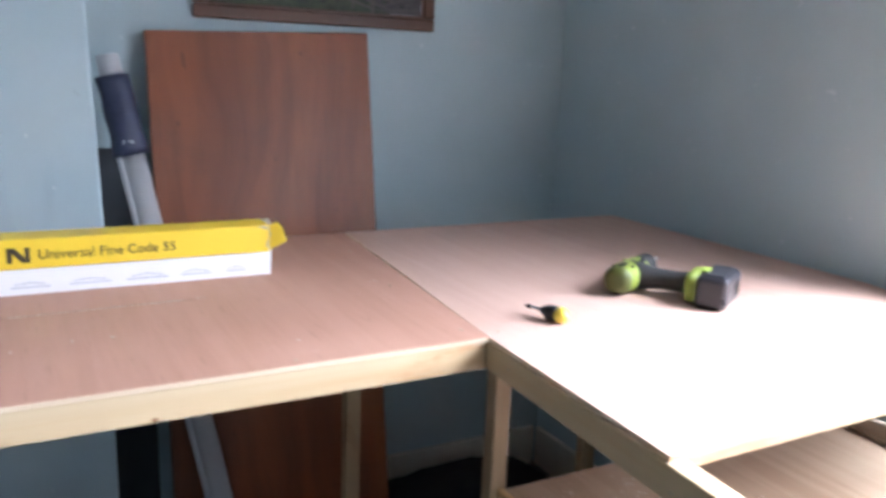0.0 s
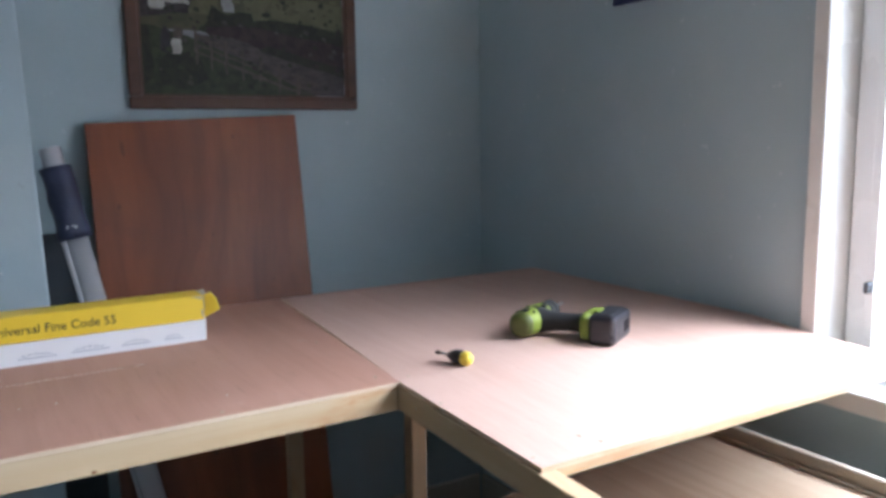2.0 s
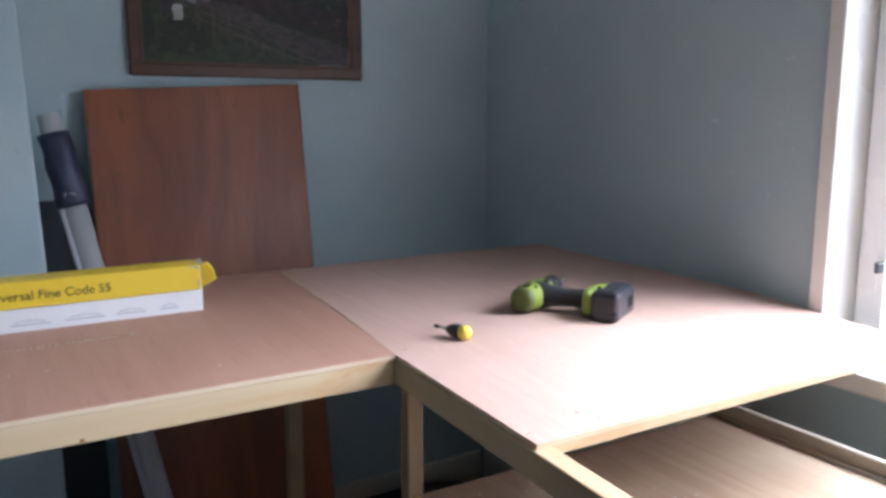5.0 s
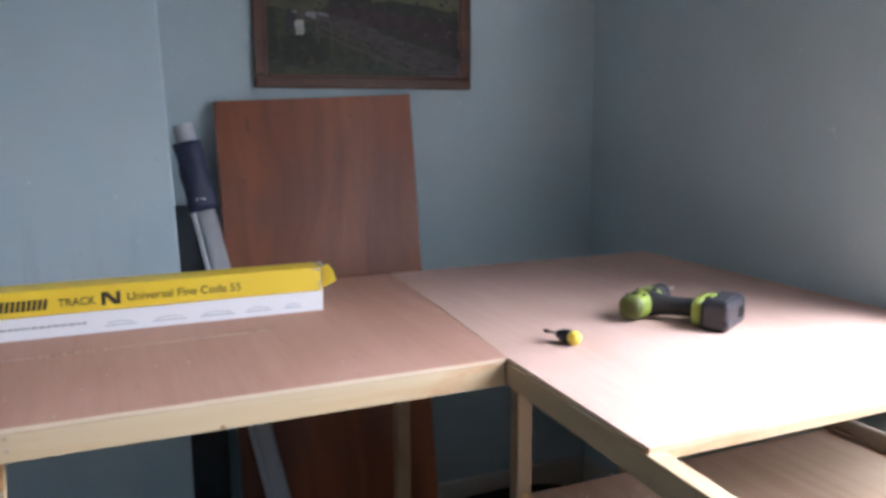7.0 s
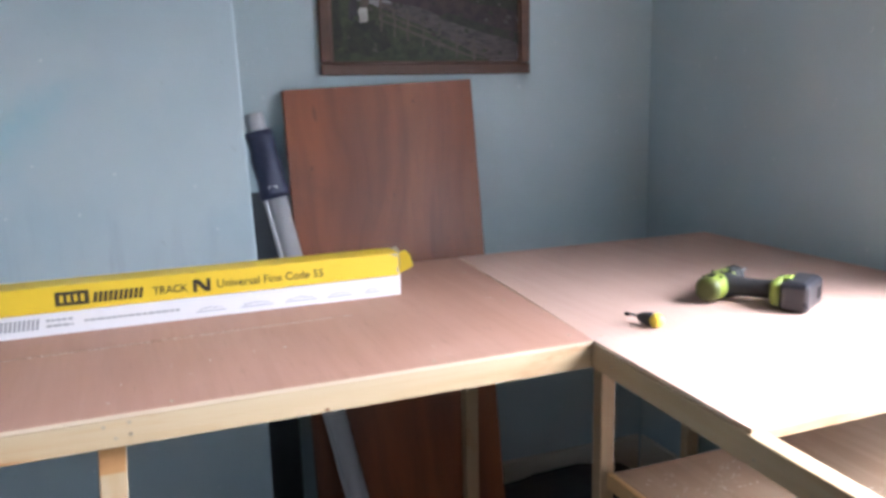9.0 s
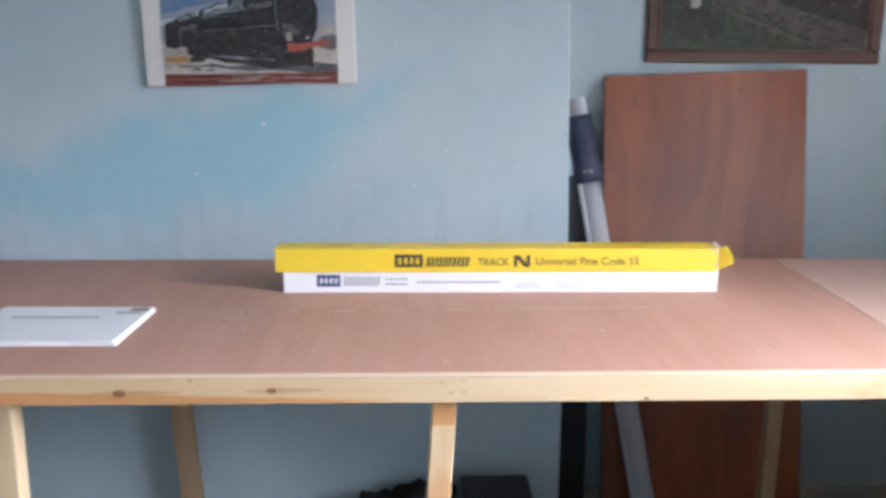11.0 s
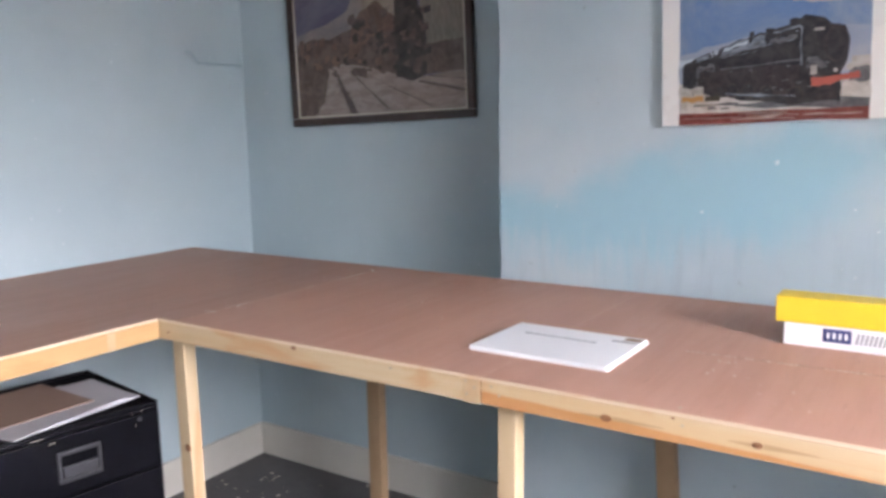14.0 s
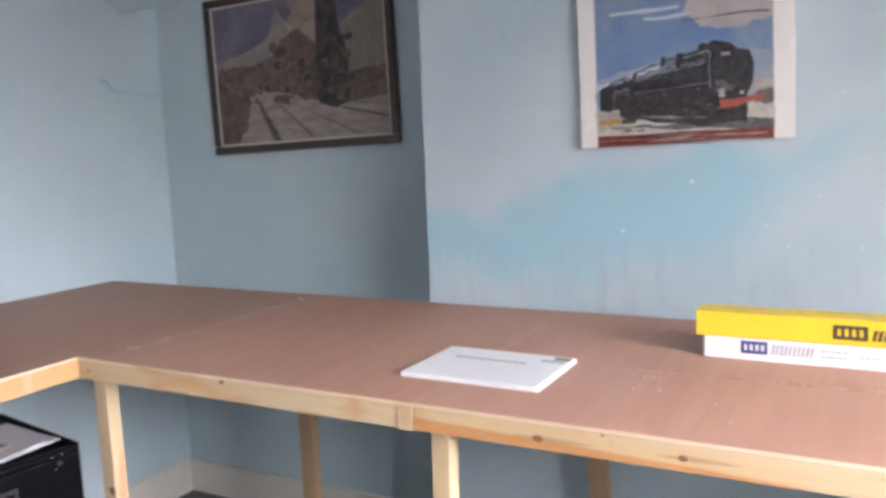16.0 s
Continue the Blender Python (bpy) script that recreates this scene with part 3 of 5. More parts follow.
def crumbs(name, spots, label, mat, size, z_of, inside=lambda x, y: True):
    """Loose crumbs or shavings lying about."""
    bm = bmesh.new()
    for cx, cy, spread, count in spots:
        for _ in range(count):
            x, y = rnd.gauss(cx, spread), rnd.gauss(cy, spread * 0.7)
            s = size * rnd.uniform(0.4, 1.5)
            if not inside(x, y):
                continue
            one = bmesh.new()
            bmesh.ops.create_icosphere(one, subdivisions=1, radius=s)
            turn = pose(x, y, z_of(x, y) + s * 0.3, 0, 0, rnd.uniform(0, 180)) @ Matrix.Diagonal((rnd.uniform(0.8, 2.2), 1, 0.4, 1))
            bmesh.ops.transform(one, matrix=turn, verts=one.verts)
            add(bm, one)
    return tagged(part(name, bm, mat), label, "debris", "", "stuff")


crumbs("plaster_crumbs", ((0.27, -0.33, 0.035, 80), (0.20, -0.40, 0.05, 60), (0.35, -0.30, 0.07, 80), (0.14, -0.13, 0.05, 40), (0.22, -0.11, 0.04, 35), (0.5, -0.6, 0.15, 10)),
       "pale plaster crumbs scattered over the desk", DUST, 0.0013, lambda x, y: DESK_Z, lambda x, y: 0.04 < x < 0.75 and y < -0.06)


# ---- filing cabinet with papers ----
def build_cabinet():
    c = thing("filing_cabinet", "black steel filing cabinet under the baseboard", "cabinet", at=(-2.525, 0.05, 0))
    c.matrix_basis = pose(-2.525, 0.05, 0, 0, 0, -9)
    w, d, h = 0.44, 0.42, 0.707
    part("body", box((-d, -w, 0.022), (-0.012, 0, h), 0.006), BLACK_METAL, c)
    part("base", box((-d + 0.02, -w + 0.02, ZF), (-0.03, -0.02, 0.0215), 0.001), BLACK_METAL, c)
    for lo, hi in (((-d, -0.014, h + 0.0003), (-0.012, 0, h + 0.007)), ((-d, -w, h + 0.0003), (-0.012, -w + 0.014, h + 0.007)),
                   ((-0.026, -w + 0.0145, h + 0.0003), (-0.012, -0.0145, h + 0.007)), ((-d, -w + 0.0145, h + 0.0003), (-d + 0.014, -0.0145, h + 0.007))):
        part("top_rim", box(lo, hi, 0.003), BLACK_METAL, c, "folded black steel rim")
    for k in range(4):
        z0 = 0.094 + k * 0.152
        dr = part("drawer_front", box((-0.0115, -w + 0.012, z0), (0.002, -0.012, z0 + 0.147), 0.004), BLACK_METAL, c)
        y0, y1, a, b = -0.265, -0.162, z0 + 0.034, z0 + 0.110
        for lo, hi in (((0.0022, y0, b - 0.010), (0.007, y1, b)), ((0.0022, y0, a), (0.007, y1, a + 0.010)), ((0.0022, y0, a + 0.0102), (0.007, y0 + 0.009, b - 0.0102)), ((0.0022, y1 - 0.009, a + 0.0102), (0.007, y1, b - 0.0102))):
            part("handle_rim", box(lo, hi, 0.0015), PEWTER, dr, "dull metal handle surround")
        part("pull", box((0.0022, y0 + 0.010, a + 0.012), (0.010, y1 - 0.010, a + 0.040), 0.003), PEWTER, dr, "dull metal pull")
    part("lock", rod((-0.011, -0.06, 0.684), (0.004, -0.06, 0.684), 0.006, None, 16), PEWTER, c)
    for y, z, sy, sz in ((-0.070, 0.694, 0.0008, 0.005), (-0.071, 0.672, 0.0010, 0.0016), (-0.046, 0.699, 0.0007, 0.003), (-0.30, 0.699, 0.014, 0.0006), (-0.27, 0.686, 0.008, 0.0006)):
        part("paint_chip", box((-0.0118, y - sy, z - sz), (0.0024 if z < 0.688 else -0.0112, y + sy, z + sz), 0.0003), DUST, c, "small pale chip in the paint")


build_cabinet()
papers = thing("paper_pile", "brown folder and white papers lying on the filing cabinet", "papers", at=(-2.74, -0.16, 0.7145))
for k, (dx, dy, a, m, nm) in enumerate(((0.035, 0.02, 2, PAPER_SHADE, "sheet"), (0.02, 0.05, -6, PAPER_SHADE, "sheet"), (0.045, -0.01, 7, PAPER_SHADE, "sheet"), (-0.03, -0.05, -2, FOLDER, "folder"))):
    bm = box((-0.125, -0.155, 0), (0.125, 0.155, 0.003), 0.0008)
    bmesh.ops.subdivide_edges(bm, edges=[e for e in bm.edges if e.calc_length() > 0.1], cuts=6, use_grid_fill=True)
    for v in bm.verts:
        v.co.z += 0.012 * max(0, (v.co.x - 0.02) * 8) ** 2 * (0.5 if m is PAPER_SHADE else 0.2)
    part(nm, bm, m, papers, "", False, pose(dx, dy, 0.0036 * k, 0, 0, a))


# ---- long carton of track ----
def flat(points, y, bm=None):
    bm = bm or bmesh.new()
    bm.faces.new([bm.verts.new((x, y, z)) for x, z in points])
    return bm


def bar(parent, x0, x1, z0, z1, y, mat, name="print_bar", lean=0.0):
    bm = box((x0, y - 0.0004, z0), (x1, y, z1))
    for v in bm.verts:
        v.co.x += lean * (v.co.z - z0)
    return part(name, bm, mat, parent)


def letters(parent, text, x0, x1, z0, height, y, mat, bold=0.0):
    """Raised print of a word, fitted between x0 and x1."""
    cu = bpy.data.curves.new("lettering", "FONT")
    cu.body, cu.size, cu.extrude, cu.offset = text, 1.0, 0.0, bold
    tmp = bpy.data.objects.new("lettering", cu)
    scene.collection.objects.link(tmp)
    bpy.context.view_layer.update()
    me = bpy.data.meshes.new_from_object(tmp.evaluated_get(bpy.context.evaluated_depsgraph_get()))
    bpy.data.objects.remove(tmp)
    xs, zs = [v.co.x for v in me.vertices], [v.co.y for v in me.vertices]
    sx = (x1 - x0) / (max(xs) - min(xs))
    sz = height / 0.70
    left_x = min(xs)
    for v in me.vertices:
        v.co = Vector((x0 + (v.co.x - left_x) * sx, y - 0.0003, z0 + v.co.y * sz))
    me.materials.append(mat)
    ob = new("lettering", me)
    ob.parent = parent
    return ob


def build_track_box():
    t = thing("track_box", "long white carton with yellow lid and printed lettering", "box", at=(-0.667, 0.484, ZT))
    L = 0.469
    # base tray, lid, torn flap
    part("base", box((-L, 0, 0.0005), (L, 0.060, 0.055), 0.0012), WHITE_CARD, t, "white card base")
    lid = part("lid", box((-L - 0.016, -0.004, 0.046), (L - 0.004, 0.064, 0.0975), 0.0014), YELLOW, t, "bright yellow card lid")
    bm = bmesh.new()
    rim = [(L - 0.004, -0.004, 0.050), (L + 0.012, -0.010, 0.058), (L + 0.026, -0.014, 0.066), (L + 0.020, -0.012, 0.088), (L + 0.010, -0.006, 0.102), (L - 0.002, -0.002, 0.097), (L - 0.001, -0.003, 0.078)]
    bm.faces.new([bm.verts.new(p) for p in rim])
    g = bmesh.ops.extrude_face_region(bm, geom=bm.faces[:])
    bmesh.ops.translate(bm, vec=(0.002, 0.0035, 0.001), verts=[v for v in g["geom"] if isinstance(v, bmesh.types.BMVert)])
    part("torn_flap", bm, YELLOW, lid, "torn yellow end flap")
    bm = bmesh.new()
    rim = [(L - 0.003, 0.002, 0.060), (L + 0.014, 0.012, 0.070), (L + 0.018, 0.036, 0.080), (L + 0.010, 0.060, 0.098), (L - 0.003, 0.062, 0.094)]
    bm.faces.new([bm.verts.new(p) for p in rim])
    g = bmesh.ops.extrude_face_region(bm, geom=bm.faces[:])
    bmesh.ops.translate(bm, vec=(0.002, 0.001, 0.002), verts=[v for v in g["geom"] if isinstance(v, bmesh.types.BMVert)])
    part("torn_flap", bm, CARD_IN, lid, "grey torn card inside the lid")
    for pts in ([(L - 0.030, 0.096), (L - 0.008, 0.0965), (L - 0.006, 0.088), (L - 0.014, 0.091), (L - 0.020, 0.0935)], [(L - 0.010, 0.058), (L - 0.005, 0.050), (L - 0.006, 0.070), (L - 0.009, 0.066)]):
        part("scuff", flat(pts, -0.0043), CARD_IN, lid, "grey torn patch in the yellow card")
    y = -0.0042
    # lid print: a maker's block, a bar for the maker's range, then the words
    bar(lid, -0.232, -0.172, 0.057, 0.085, y, INK, "maker_block")
    for k in range(4):
        bar(lid, -0.224 + 0.0125 * k, -0.218 + 0.0125 * k, 0.064, 0.078, y - 0.0005, YELLOW, "maker_mark")
    for k in range(10):
        bar(lid, -0.166 + 0.0093 * k, -0.1598 + 0.0093 * k, 0.058, 0.079, y, INK, "print_bar", 0.2)
    letters(lid, "TRACK", -0.055, 0.012, 0.061, 0.0155, y, INK, 0.012)
    bar(lid, 0.0225, 0.0300, 0.057, 0.083, y, INK, "letter_stem")
    bar(lid, 0.0495, 0.0570, 0.057, 0.083, y, INK, "letter_stem")
    part("letter_stem", flat([(0.0225, 0.083), (0.0345, 0.083), (0.0570, 0.057), (0.0450, 0.057)], y - 0.0004), INK, lid)
    letters(lid, "Universal Fine Code 55", 0.070, 0.292, 0.062, 0.0165, y, INK, 0.008)
    bs = t.children[0]
    y = -0.0002
    bar(bs, -0.398, -0.348, 0.014, 0.040, y, NAVY_INK, "maker_block")
    for k in range(4):
        bar(bs, -0.391 + 0.0105 * k, -0.386 + 0.0105 * k, 0.021, 0.033, y - 0.0005, WHITE_CARD, "maker_mark")
    for k in range(10):
        bar(bs, -0.342 + 0.0078 * k, -0.3372 + 0.0078 * k, 0.015, 0.036, y, GREY_INK, "print_bar", 0.2)
    for x0, x1, zs in ((-0.252, -0.205, (0.017, 0.028)), (-0.185, -0.005, (0.021,))):
        for z in zs:
            x = x0
            while x < x1:
                e = min(x1, x + rnd.uniform(0.006, 0.016))
                bar(bs, x, e, z, z + 0.0045, y, GREY_INK)
                x = e + 0.002
    # small outline drawings of track pieces with a caption under each
    for x0, x1 in ((0.025, 0.085), (0.115, 0.182), (0.208, 0.278), (0.300, 0.356), (0.383, 0.420)):
        w = x1 - x0
        for k in range(5):
            bar(bs, x0 + w * (0.10 + 0.16 * k), x0 + w * (0.23 + 0.16 * k), 0.018 + 0.0012 * (2 - abs(2 - k)), 0.0200 + 0.0014 * (2 - abs(2 - k)), y, PALE_INK)
        bar(bs, x0, x1, 0.0125, 0.0148, y, PALE_INK)


build_track_box()


# ---- booklets on the board ----
def build_booklets():
    b = thing("booklet_stack", "thin stack of white printed booklets on the baseboard", "booklet", at=(-1.512, 0.245, ZT))
    for k, (dx, dy, a) in enumerate(((0.003, -0.001, -0.5), (-0.001, 0.001, 0.4), (0.0, 0.0, -1.2))):
        ob = part("booklet", box((-0.145, -0.108, 0), (0.145, 0.108, 0.0026), 0.0008), PAPER, b, "", False, pose(dx, dy, 0.0003 + 0.0028 * k, 0, 0, a))
    top = ob
    x = -0.095
    while x < 0.055:
        e = x + rnd.uniform(0.008, 0.02)
        part("print_bar", box((x, 0.030, 0.0027), (e, 0.040, 0.0030)), GREY_INK, top)
        x = e + 0.003
    part("print_bar", box((0.085, 0.060, 0.0027), (0.135, 0.072, 0.0030)), GREY_INK, top)
    part("stamp_mark", box((0.105, 0.078, 0.0027), (0.139, 0.100, 0.0030)), FOLDER, top, "small brown printed mark")


build_booklets()

# row of flecks with a painted shadow line, saw-dust and shavings on the boards
bm, dark = bmesh.new(), bmesh.new()
for k in range(96):
    x = -1.284 + k * 0.0098
    y = 0.3365 + 0.03 * (x + 1.284)
    if rnd.random() < 0.85 and not 20 < k < 25:
        box((x, y, ZT), (x + rnd.uniform(0.003, 0.007), y + 0.0018, ZT + 0.0008), 0, bm)
    box((x, y + 0.0022, ZT), (x + 0.0096, y + 0.0034, ZT + 0.0003), 0, dark)
for y0, y1 in ((0.10, 0.118), (0.19, 0.225), (0.44, 0.475), (0.60, 0.70), (0.735, 0.75)):
    k = int((y1 - y0) / 0.006)
    for i in range(k):
        y = y0 + (y1 - y0) * i / k
        x = -2.3818 + 0.0098 * y + rnd.uniform(-0.0008, 0.0008)
        box((x - 0.0009, y, ZT), (x + 0.0009, y + 0.0056, ZT + 0.0007), 0, bm)
tagged(part("fleck_line", bm, DUST), "row of pale flecks along a thin dark line", "marking", "", "stuff")
tagged(part("pencil_line", dark, FRAME_DARK), "thin dark line painted as the shadow beside the flecks", "marking", "", "stuff")
crumbs("wood_shavings", ((-1.06, 0.13, 0.045, 8), (-1.19, 0.29, 0.02, 7), (-1.17, 0.24, 0.03, 5), (-2.38, 0.18, 0.012, 8), (-2.385, 0.11, 0.01, 4), (-2.376, 0.60, 0.06, 10), (-2.37, 0.74, 0.02, 12), (-0.6, 0.25, 0.2, 10), (-1.9, 0.4, 0.2, 8), (-0.02, 0.36, 0.01, 3)),
       "pale wood shavings and specks on the plywood", DUST, 0.0016, lambda x, y: ZT)


crumbs("floor_litter", ((-3.10, 0.95, 0.05, 9), (-2.9, 0.75, 0.12, 5), (-2.6, 0.9, 0.15, 4), (-3.18, 0.80, 0.04, 5)),
       "pale plaster bits scattered over the dark carpet", DUST, 0.0045, lambda x, y: ZF)


# ---- cordless drill, lying on its side ----
def loft(rings, seg=24, axis=0, power=2.0):
    """A closed body through rounded rings: place along the axis, centre across, half width, half height."""
    bm, loops = bmesh.new(), []
    for at, mid, a, b in rings:
        loop = []
        for k in range(seg):
            c, n = math.cos(2 * math.pi * k / seg), math.sin(2 * math.pi * k / seg)
            u = mid + a * math.copysign(abs(c) ** (2 / power), c)
            w = b * math.copysign(abs(n) ** (2 / power), n)
            loop.append(bm.verts.new((at, u, w) if axis == 0 else (u, at, w)))
        loops.append(loop)
    for p, q in zip(loops, loops[1:]):
        for k in range(seg):
            bm.faces.new((p[k], p[(k + 1) % seg], q[(k + 1) % seg], q[k]))
    bm.faces.new(loops[0])
    bm.faces.new(loops[-1])
    return bm


def build_drill():
    d = thing("cordless_drill", "lime green and black cordless drill lying on its side", "drill")
    d.matrix_basis = pose(0.383, 0.134, ZT + 0.0305, 0, 0, 30)
    body = part("motor_housing", loft([(-0.049, 0, 0.010, 0.010), (-0.047, 0, 0.018, 0.018), (-0.040, 0, 0.0235, 0.0225), (-0.026, 0, 0.0275, 0.0265), (-0.005, -0.001, 0.0285, 0.028),
                                       (0.030, -0.002, 0.029, 0.0275), (0.058, 0, 0.0265, 0.026), (0.078, 0.001, 0.024, 0.024), (0.084, 0.001, 0.021, 0.021)], 28, 0, 2.3), LIME, d, "lime green plastic housing", True)
    part("rear_cap", loft([(-0.0505, 0, 0.0105, 0.0105), (-0.0490, 0, 0.0195, 0.0195), (-0.0420, 0, 0.0250, 0.0240), (-0.0345, 0, 0.0272, 0.0262)], 28, 0, 2.3), LIME_SHADE, body, "lime end cap, its shadow put in as a darker olive", True)
    part("top_strip", box((-0.026, 0.020, -0.010), (0.066, 0.0300, 0.010), 0.003), RUBBER, body, "black rubber strip")
    part("gear_collar", turned([(0.080, 0.020), (0.084, 0.0235), (0.102, 0.0235), (0.106, 0.020)], 28), RUBBER, d, "", True)
    ch = part("chuck", turned([(0.106, 0.019), (0.109, 0.0225), (0.128, 0.0225), (0.133, 0.020), (0.140, 0.013), (0.143, 0.008)], 24), RUBBER, d, "black keyless chuck", True)
    for k in range(8):
        a = 2 * math.pi * k / 8
        part("rib", box((0.110, -0.0012, 0.0222), (0.127, 0.0012, 0.0236), 0.0004), RUBBER, ch, "", False, pose(0, 0, 0, 0, 0, 0) @ Matrix.Rotation(a, 4, "X"))
    part("drill_bit", rod((0.143, 0, 0), (0.200, 0, 0), 0.0032, 0.0028, 12), STEEL, d, "steel screwdriver bit", True)
    part("bit_tip", rod((0.200, 0, 0), (0.210, 0, 0), 0.0036, 0.0016, 8), STEEL, d, "", True)
    part("grip", loft([(-0.004, 0.022, 0.026, 0.0285), (-0.022, 0.022, 0.0255, 0.0275), (-0.036, 0.024, 0.0225, 0.0225), (-0.062, 0.027, 0.0190, 0.0195), (-0.090, 0.030, 0.0180, 0.0190), (-0.110, 0.033, 0.0215, 0.0205), (-0.122, 0.036, 0.031, 0.0235)], 24, 1, 2.3), RUBBER, d, "black rubber grip", True)
    part("trigger", box((0.047, -0.058, -0.008), (0.060, -0.028, 0.008), 0.004), RUBBER, d)
    part("selector", box((0.036, -0.024, 0.0235), (0.048, -0.013, 0.0292), 0.002), RUBBER, d, "small black direction switch")
    part("foot", loft([(-0.114, 0.035, 0.040, 0.024), (-0.118, 0.0355, 0.050, 0.0275), (-0.136, 0.0355, 0.053, 0.0285)], 32, 1, 4.0), LIME, d, "lime green foot of the handle", True)
    bat = part("battery", box((-0.0235, -0.193, -0.0298), (0.0945, -0.1365, 0.0298), 0.011, None, 4), BATTERY, d, "dark grey battery pack")
    part("battery_step", box((-0.012, -0.182, 0.0290), (0.083, -0.146, 0.0318), 0.0013), BATTERY, bat)
    part("battery_catch", box((0.010, -0.150, 0.0290), (0.046, -0.139, 0.0335), 0.0016), LIME, bat)
    part("battery_label", box((0.004, -0.1936, -0.016), (0.036, -0.1931, 0.012)), CHROME, bat, "pale grey rating label")
    part("battery_label", box((0.044, -0.1936, -0.011), (0.080, -0.1931, 0.011)), BLACK_METAL, bat, "glossy black label")
    for x, y in ((-0.03, 0.012), (-0.012, -0.018), (0.030, 0.014), (0.062, -0.012)):
        part("screw_hole", rod((x, y, 0.022), (x, y, 0.0268), 0.0028, None, 10), RUBBER, body)
    for k in range(4):
        part("vent_slot", box((-0.030 + 0.008 * k, -0.008, 0.0262), (-0.026 + 0.008 * k, 0.006, 0.0284), 0.0005), RUBBER, body)


build_drill()


def build_stubby():
    s = thing("stubby_screwdriver", "stubby yellow and black screwdriver on the plywood", "screwdriver")
    s.matrix_basis = pose(0.150, 0.018, ZT + 0.0142, 0, 0, 108)
    part("cap", turned([(-0.014, 0.0), (-0.0135, 0.004), (-0.010, 0.0100), (-0.004, 0.0134), (0.002, 0.0140), (0.006, 0.0125)][1:], 20), BALL, s, "bright yellow rounded cap", True)
    part("handle", turned([(0.006, 0.0125), (0.012, 0.0135), (0.026, 0.0125), (0.034, 0.0085), (0.038, 0.0075)], 20), RUBBER, s, "black grooved handle", True)
    part("shaft", rod((0.038, 0, 0), (0.066, 0, 0), 0.0032, None, 12), STEEL, s, "steel shaft", True)
    part("tip", rod((0.066, 0, 0), (0.074, 0, 0), 0.0042, 0.002, 8), BLACK_METAL, s, "", True)


build_stubby()


# ---- things leaning in the alcove ----
def leaning_board(name, label, x0, x1, top, y_top, y_foot, thick, mat, tilt=0.0):
    t = thing(name, label, "board", at=((x0 + x1) / 2, y_foot, ZF))
    rise = math.degrees(math.atan2(y_top - y_foot, top))
    length = math.hypot(top - ZF, y_top - y_foot)
    bm = box((x0 - (x0 + x1) / 2, -thick, 0.0), ((x1 - x0) / 2, 0, length), 0.0015)
    bmesh.ops.bisect_plane(bm, geom=bm.verts[:] + bm.edges[:] + bm.faces[:], plane_co=(0, 0, length / 2), plane_no=(0, 0, 1))
    for v in bm.verts:
        if v.co.z > length - 0.01:
            v.co.z += tilt * v.co.x
    sh = part("sheet", bm, mat, t, "", False, pose(0, 0, 0.002, -rise, 0, 0))
    if thick > 0.012:
        half = (x1 - x0) / 2
        for x in (-half - 0.0024, half):
            part("edge_lipping", box((x, -thick, 0.001), (x + 0.0022, -0.0005, length - 0.002 + tilt * x), 0.0005), mat, sh, "thin veneered edge strip")
    return t


leaning_board("veneered_panel", "large reddish-brown veneered panel leaning on the wall", -0.324, 0.246, 1.421, 1.100, 0.86, 0.016, PANEL, 0.042)
leaning_board("black_sheet", "narrow black sheet leaning behind the tube", -0.452, -0.335, 1.13, 1.112, 1.06, 0.010, SLATE)

tube = thing("blind_tube", "white plastic tube half wrapped in navy film, leaning", "tube", at=(-0.178, 0.792, 0))
foot, head = Vector((-0.178, 0.792, 0.03)), Vector((-0.418, 1.020, 1.352))
way = (head - foot).normalized()
cut = foot + way * ((1.128 - 0.03) / way.z)
cap = foot + way * ((1.305 - 0.03) / way.z)
off = Vector(tube.location)
part("tube", rod(foot - off, cut - off, 0.028, None, 24), TUBE, tube, "white plastic tube", True)
part("edge_strip", rod(foot - off + Vector((-0.031, -0.012, 0)), cut - off + Vector((-0.031, -0.012, 0)), 0.006, None, 10), TUBE, tube)
bm = rod(cut - off, cap - off, 0.040, 0.036, 24)
bmesh.ops.subdivide_edges(bm, edges=[e for e in bm.edges if e.calc_length() > 0.1], cuts=9)
for v in bm.verts:
    v.co += Vector((1, 1, 0)) * 0.006 * noise.noise(v.co * 28)
part("wrapping", bm, NAVY, tube, "crinkled navy plastic film", True)
part("end_cap", rod(cap - off, head - off, 0.026, 0.0255, 24, 0.003), TUBE, tube, "white end cap", True)
part("sticker", box((-0.012, -0.002, -0.012), (0.012, 0.0, 0.012)), GREY_INK, tube, "small pale sticker", False, Matrix.Translation(cut - off + Vector((-0.012, -0.033, 0.025))))


def lump(name, label, category, mat, centre, size, seed, power=0.5, rough=0.12):
    """A slumped soft bag."""
    bm = bmesh.new()
    bmesh.ops.create_cube(bm, size=2)
    bmesh.ops.subdivide_edges(bm, edges=bm.edges[:], cuts=11, use_grid_fill=True)
    for v in bm.verts:
        p = v.co.copy()
        ball = p.normalized()
        q = p.lerp(ball * 1.25, power)
        q += ball * rough * (noise.noise(p * 1.7 + Vector((seed, 0, 0))) + 0.5 * noise.noise(p * 4.1 + Vector((0, seed, 0))))
        v.co = Vector((q.x * size[0], q.y * size[1], max(0, (q.z + 1) * size[2])))
    ob = part(name, bm, mat, None, "", True)
    ob.location = centre
    return tagged(ob, label, category)


